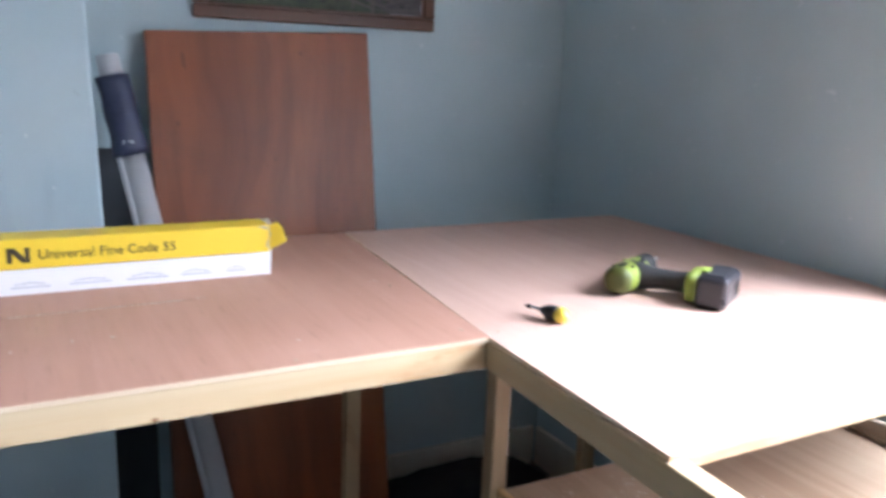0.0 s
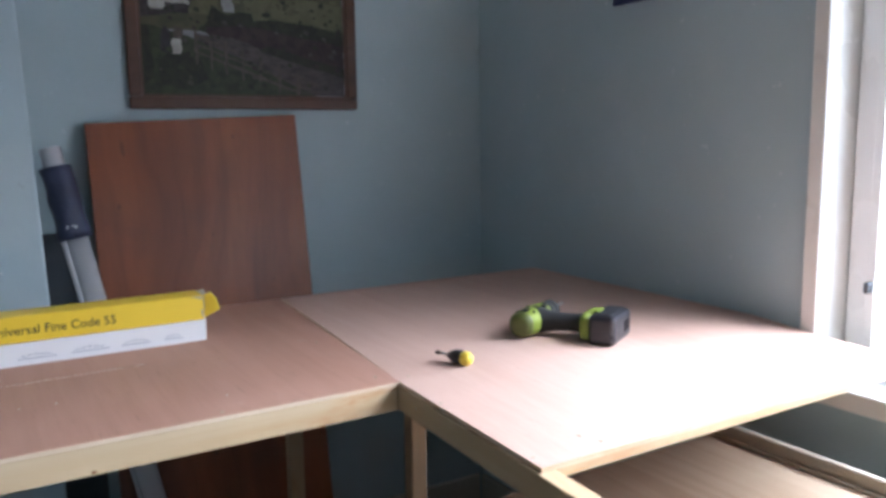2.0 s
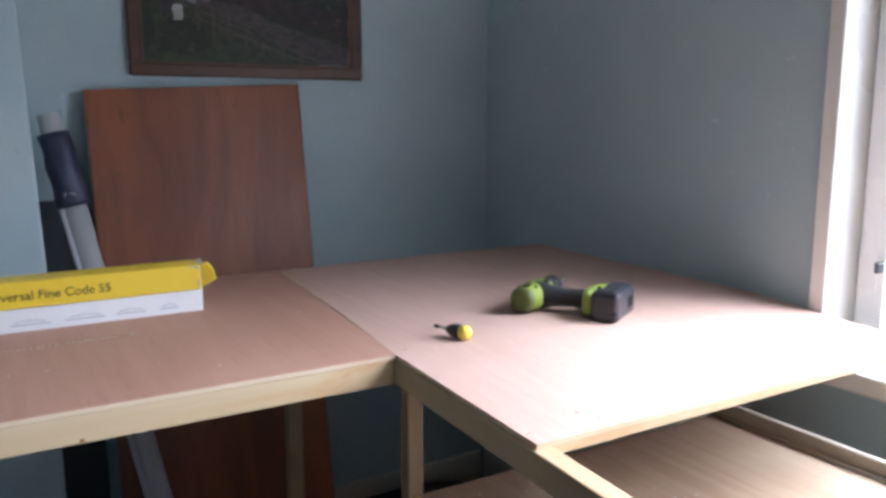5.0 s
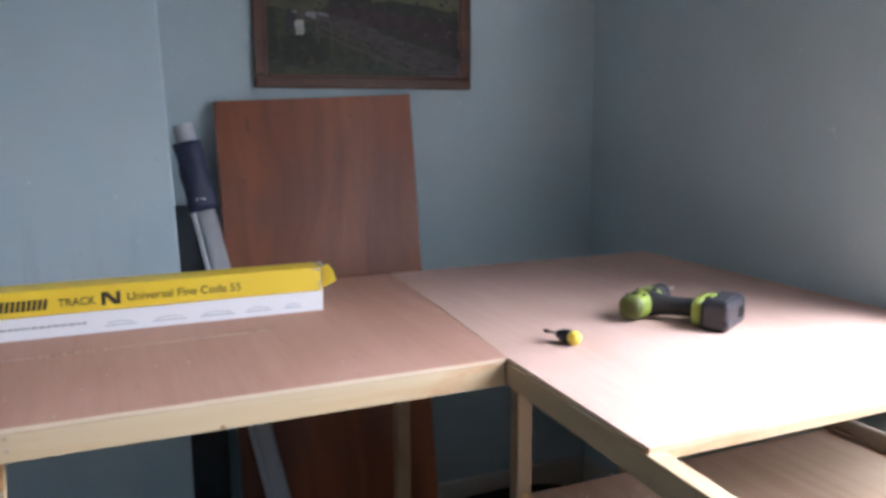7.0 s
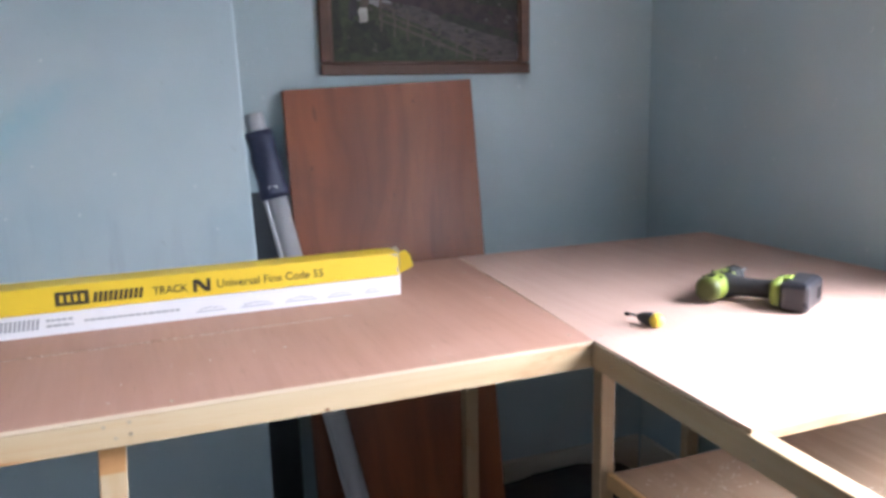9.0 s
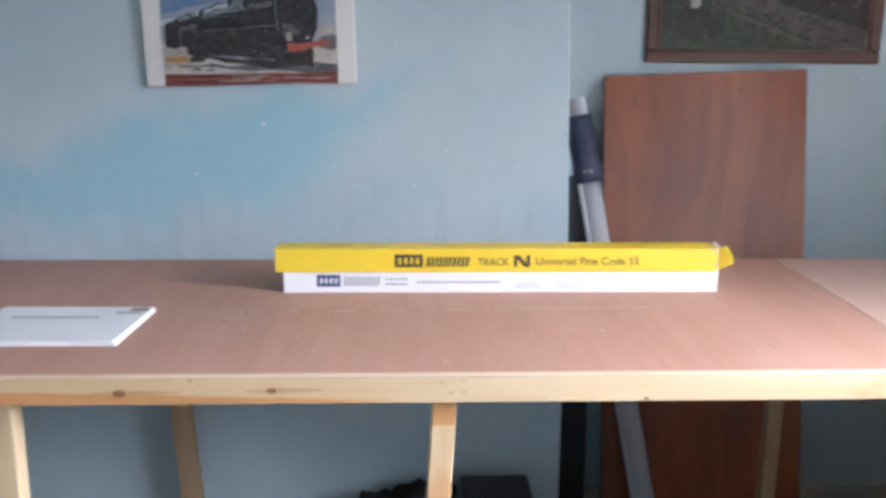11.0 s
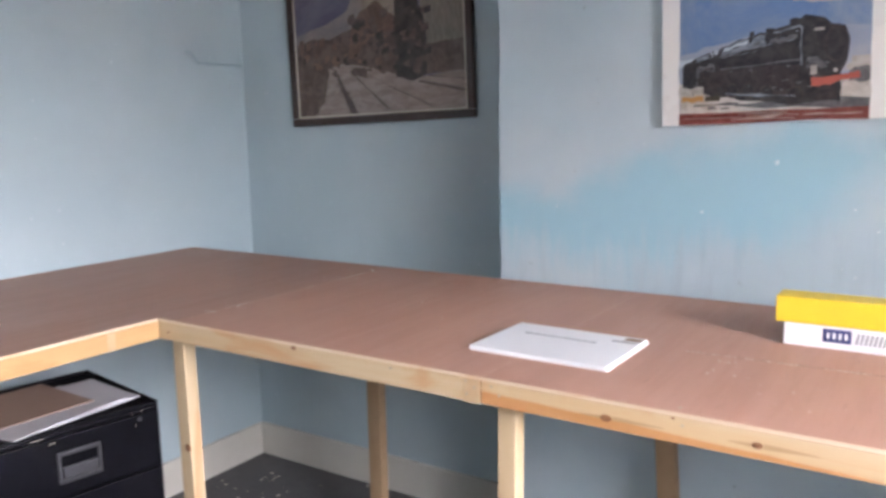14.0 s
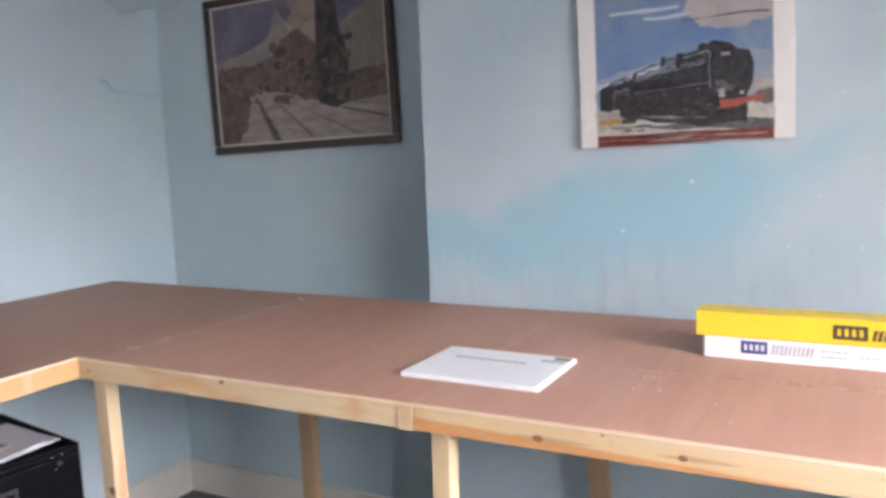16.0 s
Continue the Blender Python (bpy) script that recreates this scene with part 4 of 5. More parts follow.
case = thing("black_case", "black plastic tool case standing on the carpet", "case", at=(-0.65, 0.66, ZF))
part("shell", box((-0.085, -0.07, 0), (0.085, 0.07, 0.345), 0.012, None, 3), BATTERY, case)
part("lid", box((-0.087, -0.072, 0.3455), (0.087, 0.072, 0.378), 0.008, None, 3), BATTERY, case)
part("clasp", box((-0.02, -0.078, 0.33), (0.02, -0.0725, 0.36), 0.002), BLACK_METAL, case)
lump("holdall", "black cloth bag slumped on the carpet", "bag", BLACK_CLOTH, (-0.87, 0.70, ZF), (0.12, 0.08, 0.165), 3.0, 0.45, 0.3)
for k, x in enumerate((-0.90, -0.865, -0.825)):
    f = thing("card_folder", "worn beige card folder standing on edge", "folder", "folders beside the bag", at=(x, 0.60, ZF))
    part("cover", box((-0.007, -0.02, 0), (-0.004, 0.0, 0.335 + 0.012 * k), 0.001), CARD_IN, f)
    part("cover", box((0.004, -0.02, 0), (0.007, 0.0, 0.330 + 0.012 * k), 0.001), CARD_IN, f)
    part("sheets", box((-0.0035, -0.018, 0.002), (0.0035, -0.002, 0.322 + 0.012 * k)), PAPER, f)
lump("dark_sack", "dark cloth sack on the carpet in the alcove", "bag", BLACK_CLOTH, (0.52, 0.86, ZF), (0.26, 0.17, 0.06), 9.0)
lump("plastic_bag", "small crumpled pale plastic bag on the floor", "bag", TUBE, (0.20, 0.62, ZF), (0.05, 0.04, 0.025), 5.0, 0.5, 0.5)


# ---- pictures ----
def daub_edge(outline, steps=4, size=0.006):
    """An outline with the slightly uneven edge of a brush."""
    out = []
    for (a, b), (c, d) in zip(outline, outline[1:] + outline[:1]):
        n = steps if math.hypot(c - a, d - b) > 0.08 else 1
        out += [(a + (c - a) * k / n + (rnd.uniform(-size, size) if k else 0), b + (d - b) * k / n + (rnd.uniform(-size, size) if k else 0)) for k in range(n)]
    return out


def picture(name, label, category, w, h, m, border, thick, frame_mat, painting, slip=None, back=None):
    """A framed picture: moulding, slip and a canvas made of flat painted areas. painting: rows of material and outline in shares of the canvas."""
    t = thing(name, label, category)
    t.matrix_basis = m
    if border:
        for lo, hi in (((0, 0, 0), (w, thick, border)), ((0, 0, h - border), (w, thick, h)), ((0, 0, border + 0.0004), (border, thick, h - border - 0.0004)), ((w - border, 0, border + 0.0004), (w, thick, h - border - 0.0004))):
            part("frame_bar", box(lo, hi, min(border, thick) * 0.3, None, 3), frame_mat, t)
    inset = border
    if slip:
        a, s = border, 0.006
        for lo, hi in (((a, 0.006, a), (w - a, 0.010, a + s)), ((a, 0.006, h - a - s), (w - a, 0.010, h - a)), ((a, 0.006, a + s), (a + s, 0.010, h - a - s)), ((w - a - s, 0.006, a + s), (w - a, 0.010, h - a - s))):
            part("slip", box(lo, hi, 0.001), slip, t)
        inset = border + s
    cw, ch = w - 2 * inset, h - 2 * inset
    y = 0.0 if not border else 0.010 if thick > 0.015 else 0.003
    if back:
        part("backboard", box((0, 0.0042, 0), (w, thick, h), 0.002), back, t)
        y = 0.0038
    else:
        part("backboard", box((inset * 0.6, y + 0.0004, inset * 0.6), (w - inset * 0.6, thick - 0.002, h - inset * 0.6)), FOLDER, t)
    bm, mats, step = bmesh.new(), [], min(0.0001, 0.007 / len(painting))
    for k, (mat, outline) in enumerate(painting):
        if mat not in mats:
            mats.append(mat)
        if outline is not FULL and len(outline) < 20:
            outline = daub_edge(outline)
        vs = [bm.verts.new((inset + cw * min(1, max(0, u)), y - step * k, inset + ch * min(1, max(0, v)))) for u, v in outline]
        bm.faces.new(vs).material_index = mats.index(mat)
    part("print" if back else "canvas", bm, mats, t)
    return t


def disc(cx, cy, r, squeeze=1.0, aspect=1.0, n=14):
    return [(cx + r * squeeze * math.cos(2 * math.pi * k / n), cy + r * aspect * math.sin(2 * math.pi * k / n)) for k in range(n)]


FULL = [(0, 0), (1, 0), (1, 1), (0, 1)]
rect = lambda a, b, c, d: [(a, b), (c, b), (c, d), (a, d)]

# country railway in a brown frame
GREY_SKY = daubed("painted_grey_sky", (0.17, 0.17, 0.18), (0.245, 0.245, 0.255), 5)
HILL = daubed("painted_hillside", (0.053, 0.053, 0.028), (0.081, 0.077, 0.040), 14)
HEDGE = daubed("painted_hedge", (0.011, 0.014, 0.009), (0.028, 0.031, 0.015), 30)
VILLAGE = daubed("painted_roofs", (0.022, 0.017, 0.020), (0.056, 0.043, 0.043), 26)
TRACKBED = daubed("painted_trackbed", (0.034, 0.026, 0.028), (0.081, 0.065, 0.062), 24, 0.3, (1, 1, 3))
GRASS = daubed("painted_grass", (0.019, 0.026, 0.012), (0.046, 0.053, 0.025), 34)
FENCE = daubed("painted_fence", (0.052, 0.042, 0.034), (0.092, 0.073, 0.058), 60)
CREAM = daubed("painted_cream", (0.30, 0.28, 0.25), (0.42, 0.40, 0.37), 30)
SOOT_ROOF = daubed("painted_dark_slate", (0.019, 0.016, 0.021), (0.037, 0.032, 0.038), 30)
SMOKE = daubed("painted_smoke", (0.20, 0.20, 0.20), (0.30, 0.30, 0.295), 12)
FIELD = daubed("painted_far_field", (0.074, 0.077, 0.038), (0.115, 0.112, 0.059), 12)
BANK = daubed("painted_bank", (0.019, 0.010, 0.014), (0.046, 0.028, 0.026), 26)
country = [(GREY_SKY, FULL),
           (HILL, [(0, 0.40), (1, 0.36), (1, 0.775), (0.93, 0.755), (0.86, 0.79), (0.80, 0.73), (0.72, 0.715), (0.64, 0.755), (0.55, 0.745), (0.47, 0.75), (0.40, 0.70), (0.2, 0.66), (0, 0.70)]),
           (FIELD, [(0.50, 0.46), (1, 0.42), (1, 0.60), (0.80, 0.64), (0.62, 0.66), (0.48, 0.60)]),
           (FIELD, [(0.22, 0.50), (0.36, 0.50), (0.36, 0.60), (0.28, 0.63), (0.22, 0.60)]),
           (VILLAGE, [(0, 0.46), (0.20, 0.50), (0.25, 0.60), (0.30, 0.655), (0.36, 0.69), (0.30, 0.735), (0.24, 0.70), (0.16, 0.775), (0.12, 0.745), (0.06, 0.755), (0, 0.745)]),
           (HEDGE, [(0.30, 0.70), (0.325, 0.79), (0.345, 0.70), (0.36, 0.66), (0.30, 0.66)]),
           (CREAM, rect(0.042, 0.515, 0.115, 0.59)), (CREAM, [(0.115, 0.575), (0.165, 0.625), (0.225, 0.575), (0.225, 0.545), (0.115, 0.56)]),
           (SOOT_ROOF, [(0.03, 0.59), (0.12, 0.60), (0.16, 0.64), (0.10, 0.655), (0.04, 0.63)]), (VILLAGE, rect(0.125, 0.50, 0.22, 0.553)),
           (SMOKE, [(0.385, 0.52), (0.435, 0.52), (0.425, 0.68), (0.40, 0.80), (0.375, 0.90), (0.36, 1.0), (0.31, 1.0), (0.335, 0.86), (0.345, 0.74), (0.37, 0.62)]),
           (HEDGE, [(0.38, 0.90), (0.43, 0.86), (0.44, 0.92), (0.40, 0.99)]),
           (HEDGE, [(0.26, 0.40), (0.31, 0.47), (0.33, 0.56), (0.36, 0.53), (0.40, 0.50), (0.46, 0.525), (0.52, 0.52), (0.53, 0.47), (0.62, 0.49), (0.76, 0.475), (1, 0.43), (1, 0.30), (0.62, 0.32), (0.4, 0.36)]),
           (BANK, [(0.30, 0.42), (0.50, 0.44), (1, 0.34), (1, 0.14), (0.72, 0.20), (0.46, 0.30), (0.30, 0.38)]),
           (TRACKBED, [(0.24, 0.38), (0.42, 0.36), (0.72, 0.23), (1, 0.14), (1, 0.0), (0.80, 0.0), (0.56, 0.16), (0.24, 0.33)]),
           (HEDGE, [(0.55, 0.29), (1, 0.12), (1, 0.19), (0.60, 0.32)]),
           (GRASS, [(0, 0), (0.84, 0), (0.60, 0.155), (0.24, 0.345), (0.10, 0.40), (0, 0.42)]),
           (HEDGE, [(0.08, 0.06), (0.20, 0.03), (0.30, 0.10), (0.26, 0.22), (0.14, 0.28), (0.07, 0.20)]),
           (HEDGE, [(0.0, 0.40), (0.03, 0.42), (0.05, 0.10), (0.0, 0.06)])]
for _ in range(70):
    a = rnd.uniform(0.42, 0.98)
    b, e = rnd.uniform(0.50, 0.74), rnd.uniform(0.012, 0.05)
    country += [(rnd.choice((HILL, FIELD, HILL, HEDGE) if e < 0.03 else (HILL, FIELD)), [(a, b), (a + e * 0.9, b - e * 0.15), (a + e, b + e * 0.35), (a + e * 0.4, b + e * 0.5)])]
country += [(HEDGE, disc(x, z, r, 0.8, 1.1, 9)) for x, z, r in ((0.86, 0.775, 0.026), (0.88, 0.60, 0.018), (0.62, 0.745, 0.030), (0.57, 0.735, 0.022), (0.845, 0.755, 0.02), (0.68, 0.60, 0.012))]
country += [(FENCE, [(0.24, a), (0.24, a + 0.014), (0.86, a - 0.29), (0.86, a - 0.300)]) for a in (0.36, 0.31, 0.26)]
country += [(FENCE, rect(x, 0.12 - 0.42 * (x - 0.40), x + 0.012, 0.40 - 0.47 * (x - 0.24))) for x in (0.24, 0.31, 0.38, 0.46, 0.545, 0.64, 0.74)]
country += [(SOOT_ROOF, [(0.085, 0.26), (0.125, 0.25), (0.13, 0.38), (0.105, 0.42), (0.085, 0.36)]),
            (CREAM, [(0.135, 0.245), (0.175, 0.25), (0.180, 0.33), (0.160, 0.37), (0.135, 0.33)]), (FENCE, [(0.14, 0.34), (0.185, 0.34), (0.19, 0.40), (0.15, 0.42)])]
for _ in range(120):
    a, b, e = rnd.uniform(0.0, 0.96), rnd.uniform(0.03, 0.52), rnd.uniform(0.006, 0.022)
    m = rnd.choice((GRASS, HEDGE, GRASS, FENCE)) if b < 0.30 - 0.3 * a else rnd.choice((HEDGE, BANK, TRACKBED)) if b < 0.46 else HEDGE
    country += [(m, [(a, b), (a + e * 1.4, b - e * 0.5), (a + e * 1.2, b + e), (a + e * 0.2, b + e * 1.1)])]
picture("framed_painting", "brown framed painting of a railway through fields", "picture", 0.669, 0.52,
        pose(-0.208, YA - 0.024, 1.452), 0.034, 0.022, FRAME_BROWN, country, FRAME_BROWN)

# station scene in a dark frame, hanging slightly askew
DUSK = daubed("painted_dusk_sky", (0.085, 0.080, 0.125), (0.145, 0.135, 0.17), 5)
PALE_DUSK = daubed("painted_pale_dusk", (0.15, 0.135, 0.15), (0.24, 0.205, 0.185), 7)
STEAM = daubed("painted_steam", (0.16, 0.13, 0.105), (0.32, 0.27, 0.215), 9)
RUST = daubed("painted_rust_haze", (0.10, 0.065, 0.050), (0.18, 0.115, 0.085), 12)
YARD = daubed("painted_yard", (0.21, 0.170, 0.150), (0.31, 0.262, 0.235), 14, 0.4, (1, 1, 3))
SOOT = daubed("painted_engine", (0.032, 0.026, 0.026), (0.070, 0.057, 0.052), 20)
TOWN = daubed("painted_town", (0.075, 0.056, 0.048), (0.14, 0.105, 0.085), 22)
SHED = daubed("painted_shed", (0.15, 0.130, 0.105), (0.225, 0.195, 0.155), 30, 0.2, (6, 1, 1))
RAILS = daubed("painted_rails", (0.07, 0.055, 0.052), (0.12, 0.095, 0.085), 40)
station = [(DUSK, FULL),
           (PALE_DUSK, [(0, 0.50), (0.50, 0.52), (0.48, 0.80), (0.40, 0.94), (0.34, 0.74), (0.20, 0.66), (0, 0.60)]),
           (TOWN, [(0, 0.28), (0.5, 0.30), (0.46, 0.62), (0.34, 0.60), (0.22, 0.55), (0.12, 0.57), (0, 0.53)]),
           (STEAM, [(0.44, 0.56), (0.64, 0.60), (0.66, 0.80), (0.64, 1.0), (0.44, 1.0), (0.50, 0.90), (0.43, 0.78)]),
           (SOOT, [(0.62, 0.62), (0.76, 0.64), (0.74, 1.0), (0.64, 1.0)]),
           (RUST, [(0.34, 0.40), (0.62, 0.42), (0.62, 0.66), (0.52, 0.78), (0.42, 0.72), (0.36, 0.60)]),
           (SHED, [(0.77, 0.30), (1, 0.28), (1, 0.92), (0.77, 0.74)]), (STEAM, [(0.77, 0.745), (1, 0.925), (1, 0.955), (0.77, 0.77)]),
           (TOWN, [(0.79, 0.24), (1, 0.24), (1, 0.46), (0.79, 0.44)]),
           (YARD, [(0, 0), (1, 0), (1, 0.25), (0.78, 0.23), (0.45, 0.33), (0.30, 0.365), (0.16, 0.35), (0, 0.30)]),
           (SOOT, [(0.62, 0.24), (0.72, 0.205), (0.79, 0.24), (0.795, 0.55), (0.77, 0.70), (0.70, 0.72), (0.63, 0.66), (0.60, 0.45)]),
           (TOWN, [(0.38, 0.36), (0.62, 0.26), (0.62, 0.56), (0.50, 0.54), (0.42, 0.48)]),
           (TOWN, [(0, 0.0), (0.10, 0.0), (0.17, 0.10), (0.21, 0.30), (0.20, 0.44), (0.08, 0.50), (0, 0.46)])]
station += [(RAILS, [(x1, 0.0), (x1 + wd, 0.0), (0.245 + wd * 0.2, 0.33), (0.24, 0.33)]) for x1, wd in ((0.335, 0.045),)]
station += [(RAILS, [(a, c), (a + 0.014, c), (b + 0.005, e), (b, e)]) for a, b, c, e in ((0.56, 0.34, 0.02, 0.31), (0.81, 0.42, 0.02, 0.29))]
station += [(RAILS, [(0.74, 0.195), (1, 0.105), (1, 0.122), (0.75, 0.205)]), (RAILS, [(0.80, 0.225), (1, 0.185), (1, 0.196), (0.81, 0.232)])]
for _ in range(110):
    a, b, e = rnd.uniform(0.34, 0.80), rnd.uniform(0.26, 0.66), rnd.uniform(0.012, 0.045)
    station += [(rnd.choice((SOOT, TOWN, RUST, TOWN)) if a < 0.6 else rnd.choice((SOOT, SOOT, TOWN)), [(a, b), (a + e, b + e * rnd.uniform(-0.6, 0.6)), (a + e, b + e * 1.4), (a, b + e)])]
for _ in range(60):
    a, b, e = rnd.uniform(0.0, 0.34), rnd.uniform(0.32, 0.52), rnd.uniform(0.012, 0.035)
    station += [(rnd.choice((SOOT, TOWN, RUST, TOWN)), [(a, b), (a + e, b), (a + e, b + e * 2), (a, b + e * 1.5)])]
for _ in range(26):
    a = rnd.uniform(0.20, 0.34)
    b, e = 0.34 - (a - 0.22) * 2.6 + rnd.uniform(-0.02, 0.03), rnd.uniform(0.01, 0.035)
    station += [(rnd.choice((RAILS, TOWN)), [(a, b), (a + e, b - 0.004), (a + e, b + 0.012), (a, b + 0.014)])]
picture("framed_print", "dark framed print of a steam engine in a station yard", "picture", 0.815, 0.565,
        pose(-3.030, YA - 0.022, 1.394, 0, -1.4, 0), 0.030, 0.020, FRAME_DARK, station, GILT)

# locomotive poster on a white board
BLUE_SKY = daubed("printed_blue_sky", (0.10, 0.185, 0.36), (0.21, 0.27, 0.36), 4)
CLOUD = daubed("printed_cloud", (0.33, 0.31, 0.31), (0.40, 0.37, 0.36), 9)
HAZE = daubed("printed_haze", (0.24, 0.29, 0.38), (0.34, 0.35, 0.38), 6)
BALLAST = daubed("printed_ballast", (0.38, 0.35, 0.31), (0.54, 0.52, 0.48), 24)
ENGINE = daubed("printed_engine_black", (0.014, 0.015, 0.019), (0.048, 0.044, 0.046), 34)
SHEEN = daubed("printed_engine_sheen", (0.09, 0.11, 0.13), (0.25, 0.285, 0.32), 24, 0.3, (1, 1, 3))
REDBAND = daubed("printed_red_band", (0.15, 0.034, 0.026), (0.21, 0.065, 0.050), 40)
BALLAST_RED = plain("printed_faint_lettering", (0.33, 0.24, 0.21), 0.5, 60, 0.2)
UNDER = daubed("printed_running_gear", (0.020, 0.017, 0.019), (0.058, 0.046, 0.047), 30)
BEAM = plain("printed_red_beam", (0.33, 0.075, 0.048), 0.5, 60, 0.25)
ORANGE = plain("printed_orange", (0.42, 0.22, 0.07), 0.5, 60, 0.2)
LIGHT = plain("printed_light_blue", (0.42, 0.48, 0.53), 0.5, 60, 0.2)
GREYED = daubed("printed_grey", (0.07, 0.075, 0.08), (0.14, 0.145, 0.15), 40)
up = lambda pts: [(u, 0.63 * w) for u, w in pts]
loco = [(BLUE_SKY, FULL),
        (HAZE, up([(0, 0.40), (0.2, 0.44), (0.5, 0.50), (1, 0.48), (1, 0.25), (0, 0.25)])),
        (CLOUD, up([(0.52, 0.74), (0.62, 0.64), (0.80, 0.62), (1, 0.66), (1, 0.95), (0.75, 1.02), (0.58, 0.92)])),
        (LIGHT, up([(0.0, 0.33), (0.2, 0.36), (0.2, 0.39), (0.0, 0.37)])),
        (BALLAST, up([(0, 0.05), (1, 0.05), (1, 0.24), (0.6, 0.2), (0, 0.24)])),
        (GREYED, up([(0.30, 0.10), (1, 0.05), (1, 0.11), (0.5, 0.13)])),
        (CREAM, up(rect(0.91, 0.27, 1, 0.33))), (GREYED, up(rect(0.90, 0.20, 1, 0.27))),
        (REDBAND, up(rect(0, 0, 1, 0.068))),
        (ENGINE, up([(0.02, 0.21), (0.22, 0.15), (0.47, 0.12), (0.61, 0.085), (0.70, 0.10), (0.86, 0.10), (0.86, 0.25), (0.89, 0.31), (0.90, 0.42), (0.875, 0.49),
                     (0.81, 0.505), (0.775, 0.54), (0.70, 0.56), (0.60, 0.545), (0.60, 0.52), (0.51, 0.50), (0.41, 0.475)])),
        (ENGINE, up([(0.02, 0.21), (0.42, 0.14), (0.42, 0.48), (0.31, 0.45), (0.19, 0.41), (0.11, 0.385), (0.02, 0.335)])),
        (SHEEN, up([(0.235, 0.375), (0.48, 0.415), (0.48, 0.475), (0.38, 0.465), (0.25, 0.425)])),
        (LIGHT, up([(0.25, 0.405), (0.40, 0.445), (0.40, 0.462), (0.26, 0.424)])),
        (SHEEN, up([(0.10, 0.355), (0.17, 0.375), (0.17, 0.395), (0.10, 0.378)])), (LIGHT, up([(0.18, 0.38), (0.22, 0.395), (0.22, 0.415), (0.18, 0.402)])),
        (GREYED, up([(0.50, 0.43), (0.64, 0.445), (0.64, 0.46), (0.50, 0.45)])), (GREYED, up([(0.23, 0.30), (0.66, 0.325), (0.66, 0.335), (0.23, 0.312)])),
        (GREYED, up([(0.10, 0.22), (0.20, 0.21), (0.20, 0.34), (0.10, 0.33)])),
        (ENGINE, up([(0.385, 0.44), (0.405, 0.44), (0.42, 0.50), (0.395, 0.50)])), (ENGINE, up([(0.47, 0.44), (0.50, 0.44), (0.52, 0.51), (0.48, 0.51)])),
        (SHEEN, up([(0.52, 0.488), (0.65, 0.512), (0.668, 0.50), (0.668, 0.30), (0.660, 0.30), (0.660, 0.495), (0.648, 0.503), (0.52, 0.48)])),
        (GREYED, up([(0.69, 0.28), (0.80, 0.28), (0.74, 0.34), (0.69, 0.34)])),
        (UNDER, up(disc(0.835, 0.40, 0.058, 1.0, 1.75, 24))), (ENGINE, up(disc(0.838, 0.40, 0.050, 1.0, 1.7, 24))),
        (CREAM, up(rect(0.725, 0.475, 0.775, 0.490)))]
loco += [(UNDER, up([(0.10, 0.20), (0.30, 0.165), (0.62, 0.14), (0.66, 0.30), (0.23, 0.305), (0.12, 0.30)]))]
for cx, cy, r0 in ((0.245, 0.185, 0.036), (0.30, 0.185, 0.042), (0.39, 0.178, 0.045), (0.49, 0.160, 0.048), (0.635, 0.140, 0.052)):
    loco += [(SOOT, up(disc(cx, cy, r0, 0.85, 1.0, 20))), (ENGINE, up(disc(cx, cy, r0 * 0.80, 0.85, 1.0, 20))), (UNDER, up(disc(cx, cy, r0 * 0.25, 0.85, 1.0, 20)))]
for _ in range(150):
    a = rnd.uniform(0.04, 0.80)
    b, e, g = rnd.uniform(0.15, 0.31) + 0.06 * (0.4 - a) * (a < 0.4), rnd.uniform(0.006, 0.030), rnd.uniform(0.004, 0.012)
    loco += [(rnd.choice((ENGINE, ENGINE, UNDER, SOOT, UNDER, GREYED)), up([(a, b), (a + e, b + rnd.uniform(-0.006, 0.006)), (a + e, b + g), (a, b + g)]))]
for _ in range(40):
    a = rnd.uniform(0.16, 0.64)
    b, e = 0.335 + 0.22 * (a - 0.16) + rnd.uniform(-0.01, 0.055), rnd.uniform(0.012, 0.045)
    loco += [(rnd.choice((ENGINE, SHEEN, GREYED, ENGINE)), up([(a, b), (a + e, b + e * 0.22), (a + e, b + e * 0.22 + 0.006), (a, b + 0.005)]))]
loco += [(SHEEN, up([(0.27, 0.165), (0.64, 0.135), (0.64, 0.143), (0.27, 0.174)])),
         (BEAM, up([(0.715, 0.232), (0.95, 0.252), (0.955, 0.215), (0.86, 0.208), (0.80, 0.182), (0.72, 0.184)])),
         (UNDER, up([(0.74, 0.180), (0.84, 0.190), (0.845, 0.115), (0.75, 0.11)])),
         (CREAM, up(rect(0.712, 0.245, 0.745, 0.295))), (CREAM, up(disc(0.905, 0.275, 0.018))), (CREAM, up(disc(0.835, 0.262, 0.010))), (CREAM, up(disc(0.87, 0.20, 0.010))),
         (CREAM, up(rect(0.0, 0.175, 0.145, 0.215))), (ORANGE, up(rect(0.02, 0.130, 0.145, 0.165))), (INK, up(rect(0.155, 0.132, 0.240, 0.160)))]
loco += [(GREYED, up(rect(a, b, c, b + 0.012))) for a, b, c in ((0.09, 0.105, 0.34), (0.17, 0.085, 0.29))]
loco += [(BALLAST_RED, up(rect(a, b, c, b + 0.005))) for a, b, c in ((0.03, 0.034, 0.36), (0.38, 0.034, 0.66), (0.68, 0.034, 0.97), (0.30, 0.018, 0.64), (0.34, 0.052, 0.60))]
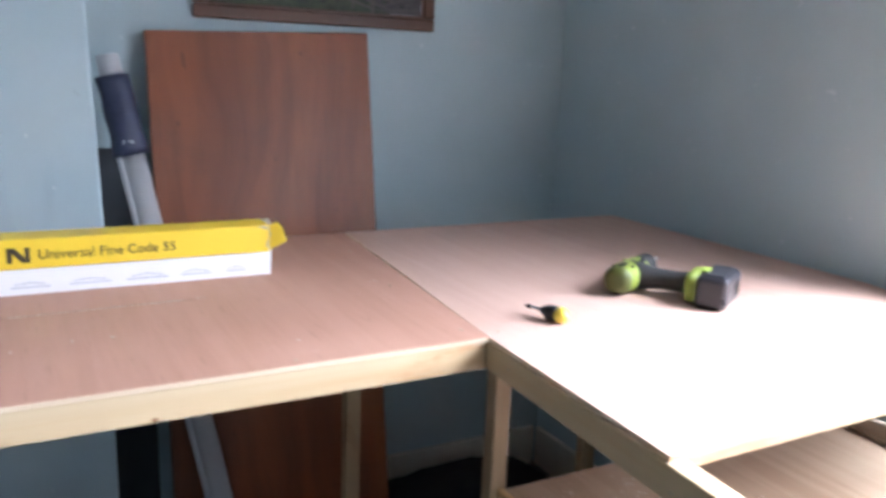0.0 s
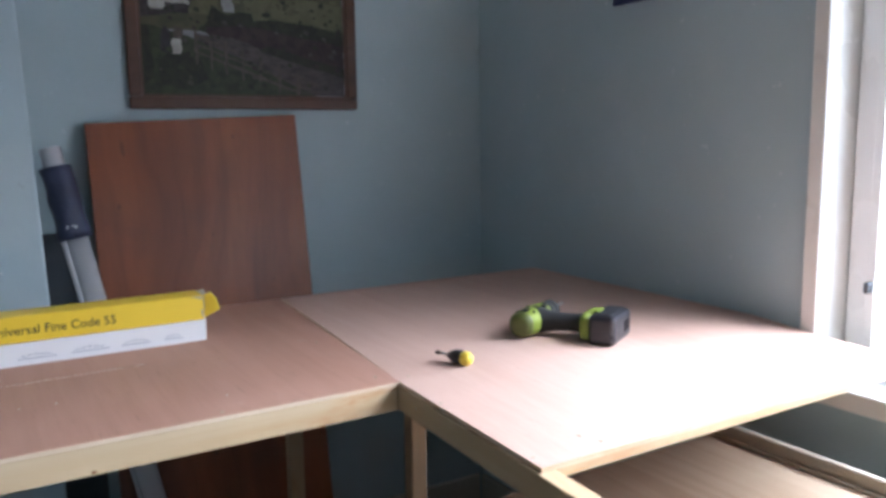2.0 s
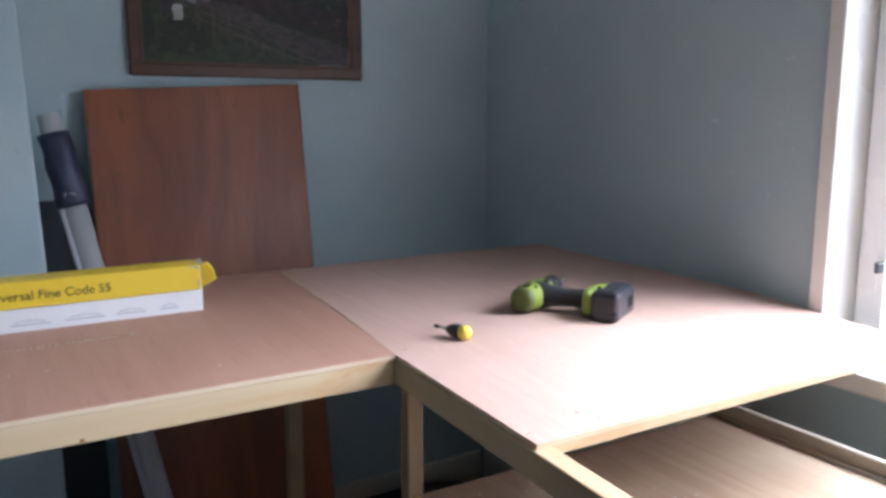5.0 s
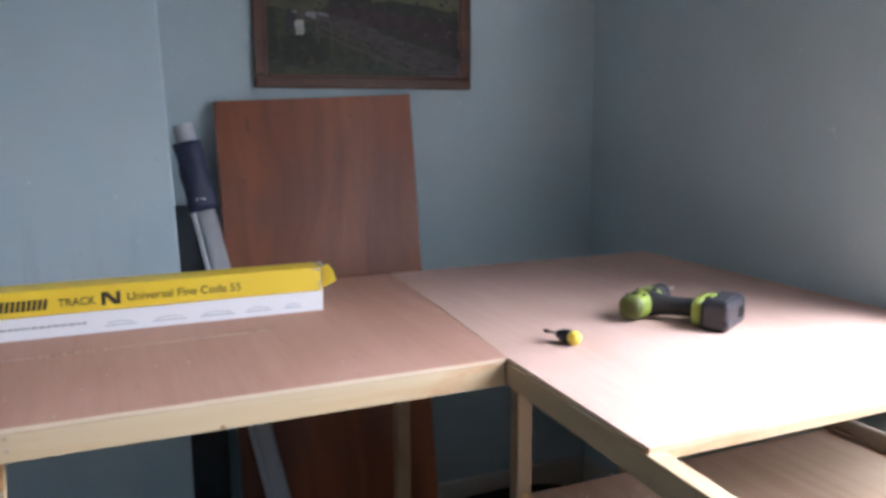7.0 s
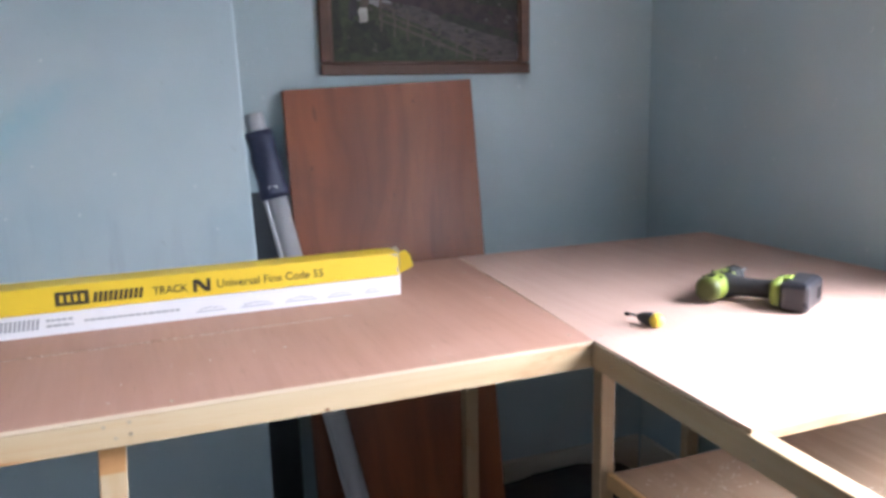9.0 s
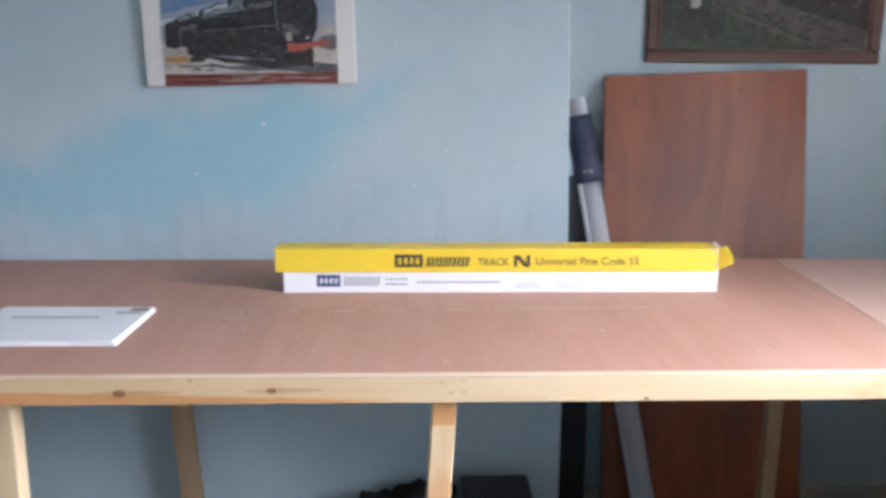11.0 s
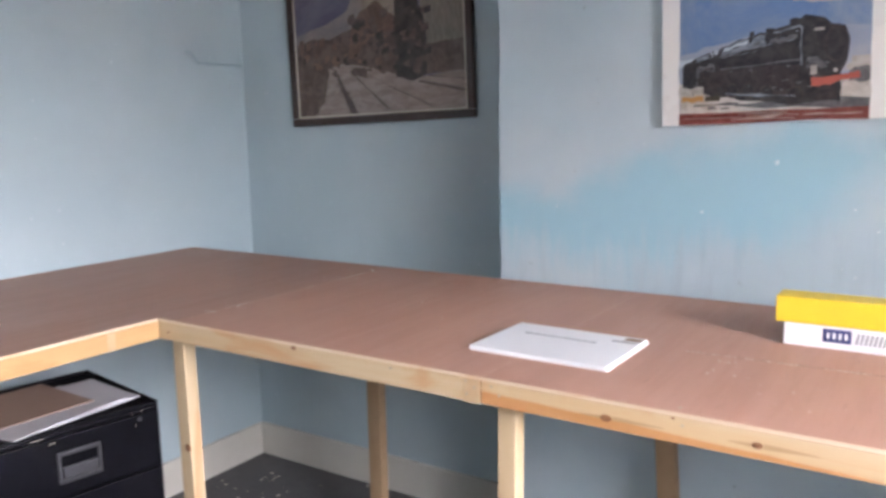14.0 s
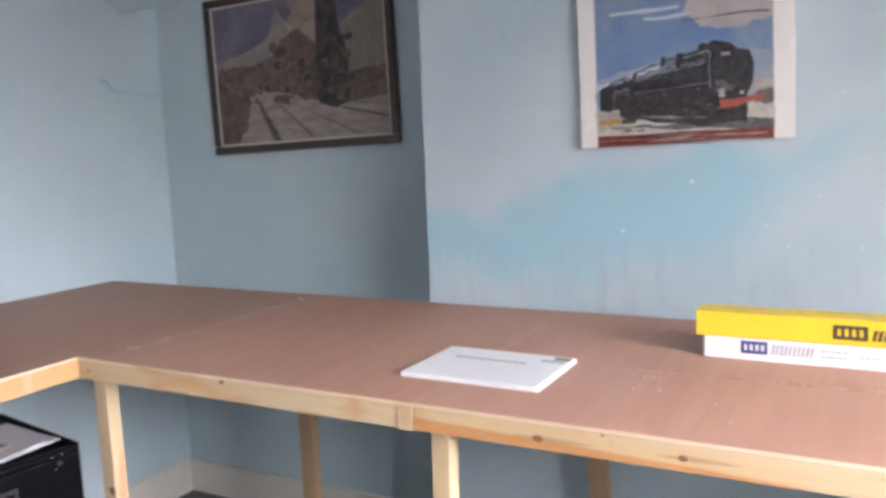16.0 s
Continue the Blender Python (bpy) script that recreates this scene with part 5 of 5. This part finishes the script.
loco += [(LIGHT, up(rect(a, b, c, b + 0.018))) for a, b, c in ((0.10, 0.76, 0.50), (0.30, 0.715, 0.56))] + [(GREYED, up(rect(0.52, 0.68, 0.98, 0.692)))]
poster = picture("locomotive_poster", "locomotive poster on a white mounting board", "poster", 0.500, 0.66,
                 pose(-1.497, YB - 0.024, 1.379, 0, -1.2, 0), 0.0, 0.022, GLOSS, [(m, [(0.086 + 0.828 * u, v) for u, v in o]) for m, o in loco], None, GLOSS)

# small dark blue poster on the window wall
DEEP = daubed("printed_deep_blue", (0.025, 0.035, 0.10), (0.05, 0.06, 0.15), 14)
BROWN = daubed("printed_brown_scene", (0.05, 0.035, 0.035), (0.16, 0.11, 0.085), 16)
small = [(DEEP, FULL), (BROWN, rect(0.08, 0.10, 0.92, 0.92)), (CREAM, [(0.32, 0.24), (0.56, 0.28), (0.58, 0.52), (0.34, 0.50)]),
         (ORANGE, [(0.36, 0.20), (0.54, 0.24), (0.54, 0.30), (0.36, 0.28)]), (STEAM, [(0.42, 0.12), (0.86, 0.20), (0.86, 0.25), (0.44, 0.16)])]
picture("small_poster", "small dark blue framed railway poster", "poster", 0.292, 0.38,
        pose(XR - 0.014, 0.465, 1.706, 0, 0, -90), 0.012, 0.012, DEEP, small)


# ---- wire hooks on the west wall ----
def wire_hook(z, y0, y1, drop):
    t = thing("wire_bracket", "thin bent wire bracket painted over in blue", "bracket", "wire brackets", at=(XL, y0, z))
    cu = bpy.data.curves.new("wire", "CURVE")
    cu.dimensions, cu.bevel_depth, cu.bevel_resolution = "3D", 0.0028, 3
    sp = cu.splines.new("POLY")
    pts = [(0.001, 0, 0.008), (0.030, 0.004, 0.0), (0.032, 0.03, -0.034), (0.028, y1 - y0 - 0.01, -drop), (0.002, y1 - y0, -drop - 0.004)]
    sp.points.add(len(pts) - 1)
    for p, c in zip(sp.points, pts):
        p.co = (*c, 1)
    ob = bpy.data.objects.new("wire", cu)
    scene.collection.objects.link(ob)
    bpy.context.view_layer.update()
    me = bpy.data.meshes.new_from_object(ob.evaluated_get(bpy.context.evaluated_depsgraph_get()))
    bpy.data.objects.remove(ob)
    me.materials.append(WIRE)
    w = new("wire", me)
    w.parent = t


wire_hook(1.672, 0.84, 1.10, 0.035)
wire_hook(1.955, 0.90, 1.10, -0.012)

crumbs("carpet_specks", ((-2.85, 0.75, 0.22, 30), (-2.3, 0.5, 0.25, 14), (0.3, 0.75, 0.2, 10)), "small grey crumbs trodden into the carpet", CARD_IN, 0.0022, lambda x, y: ZF)
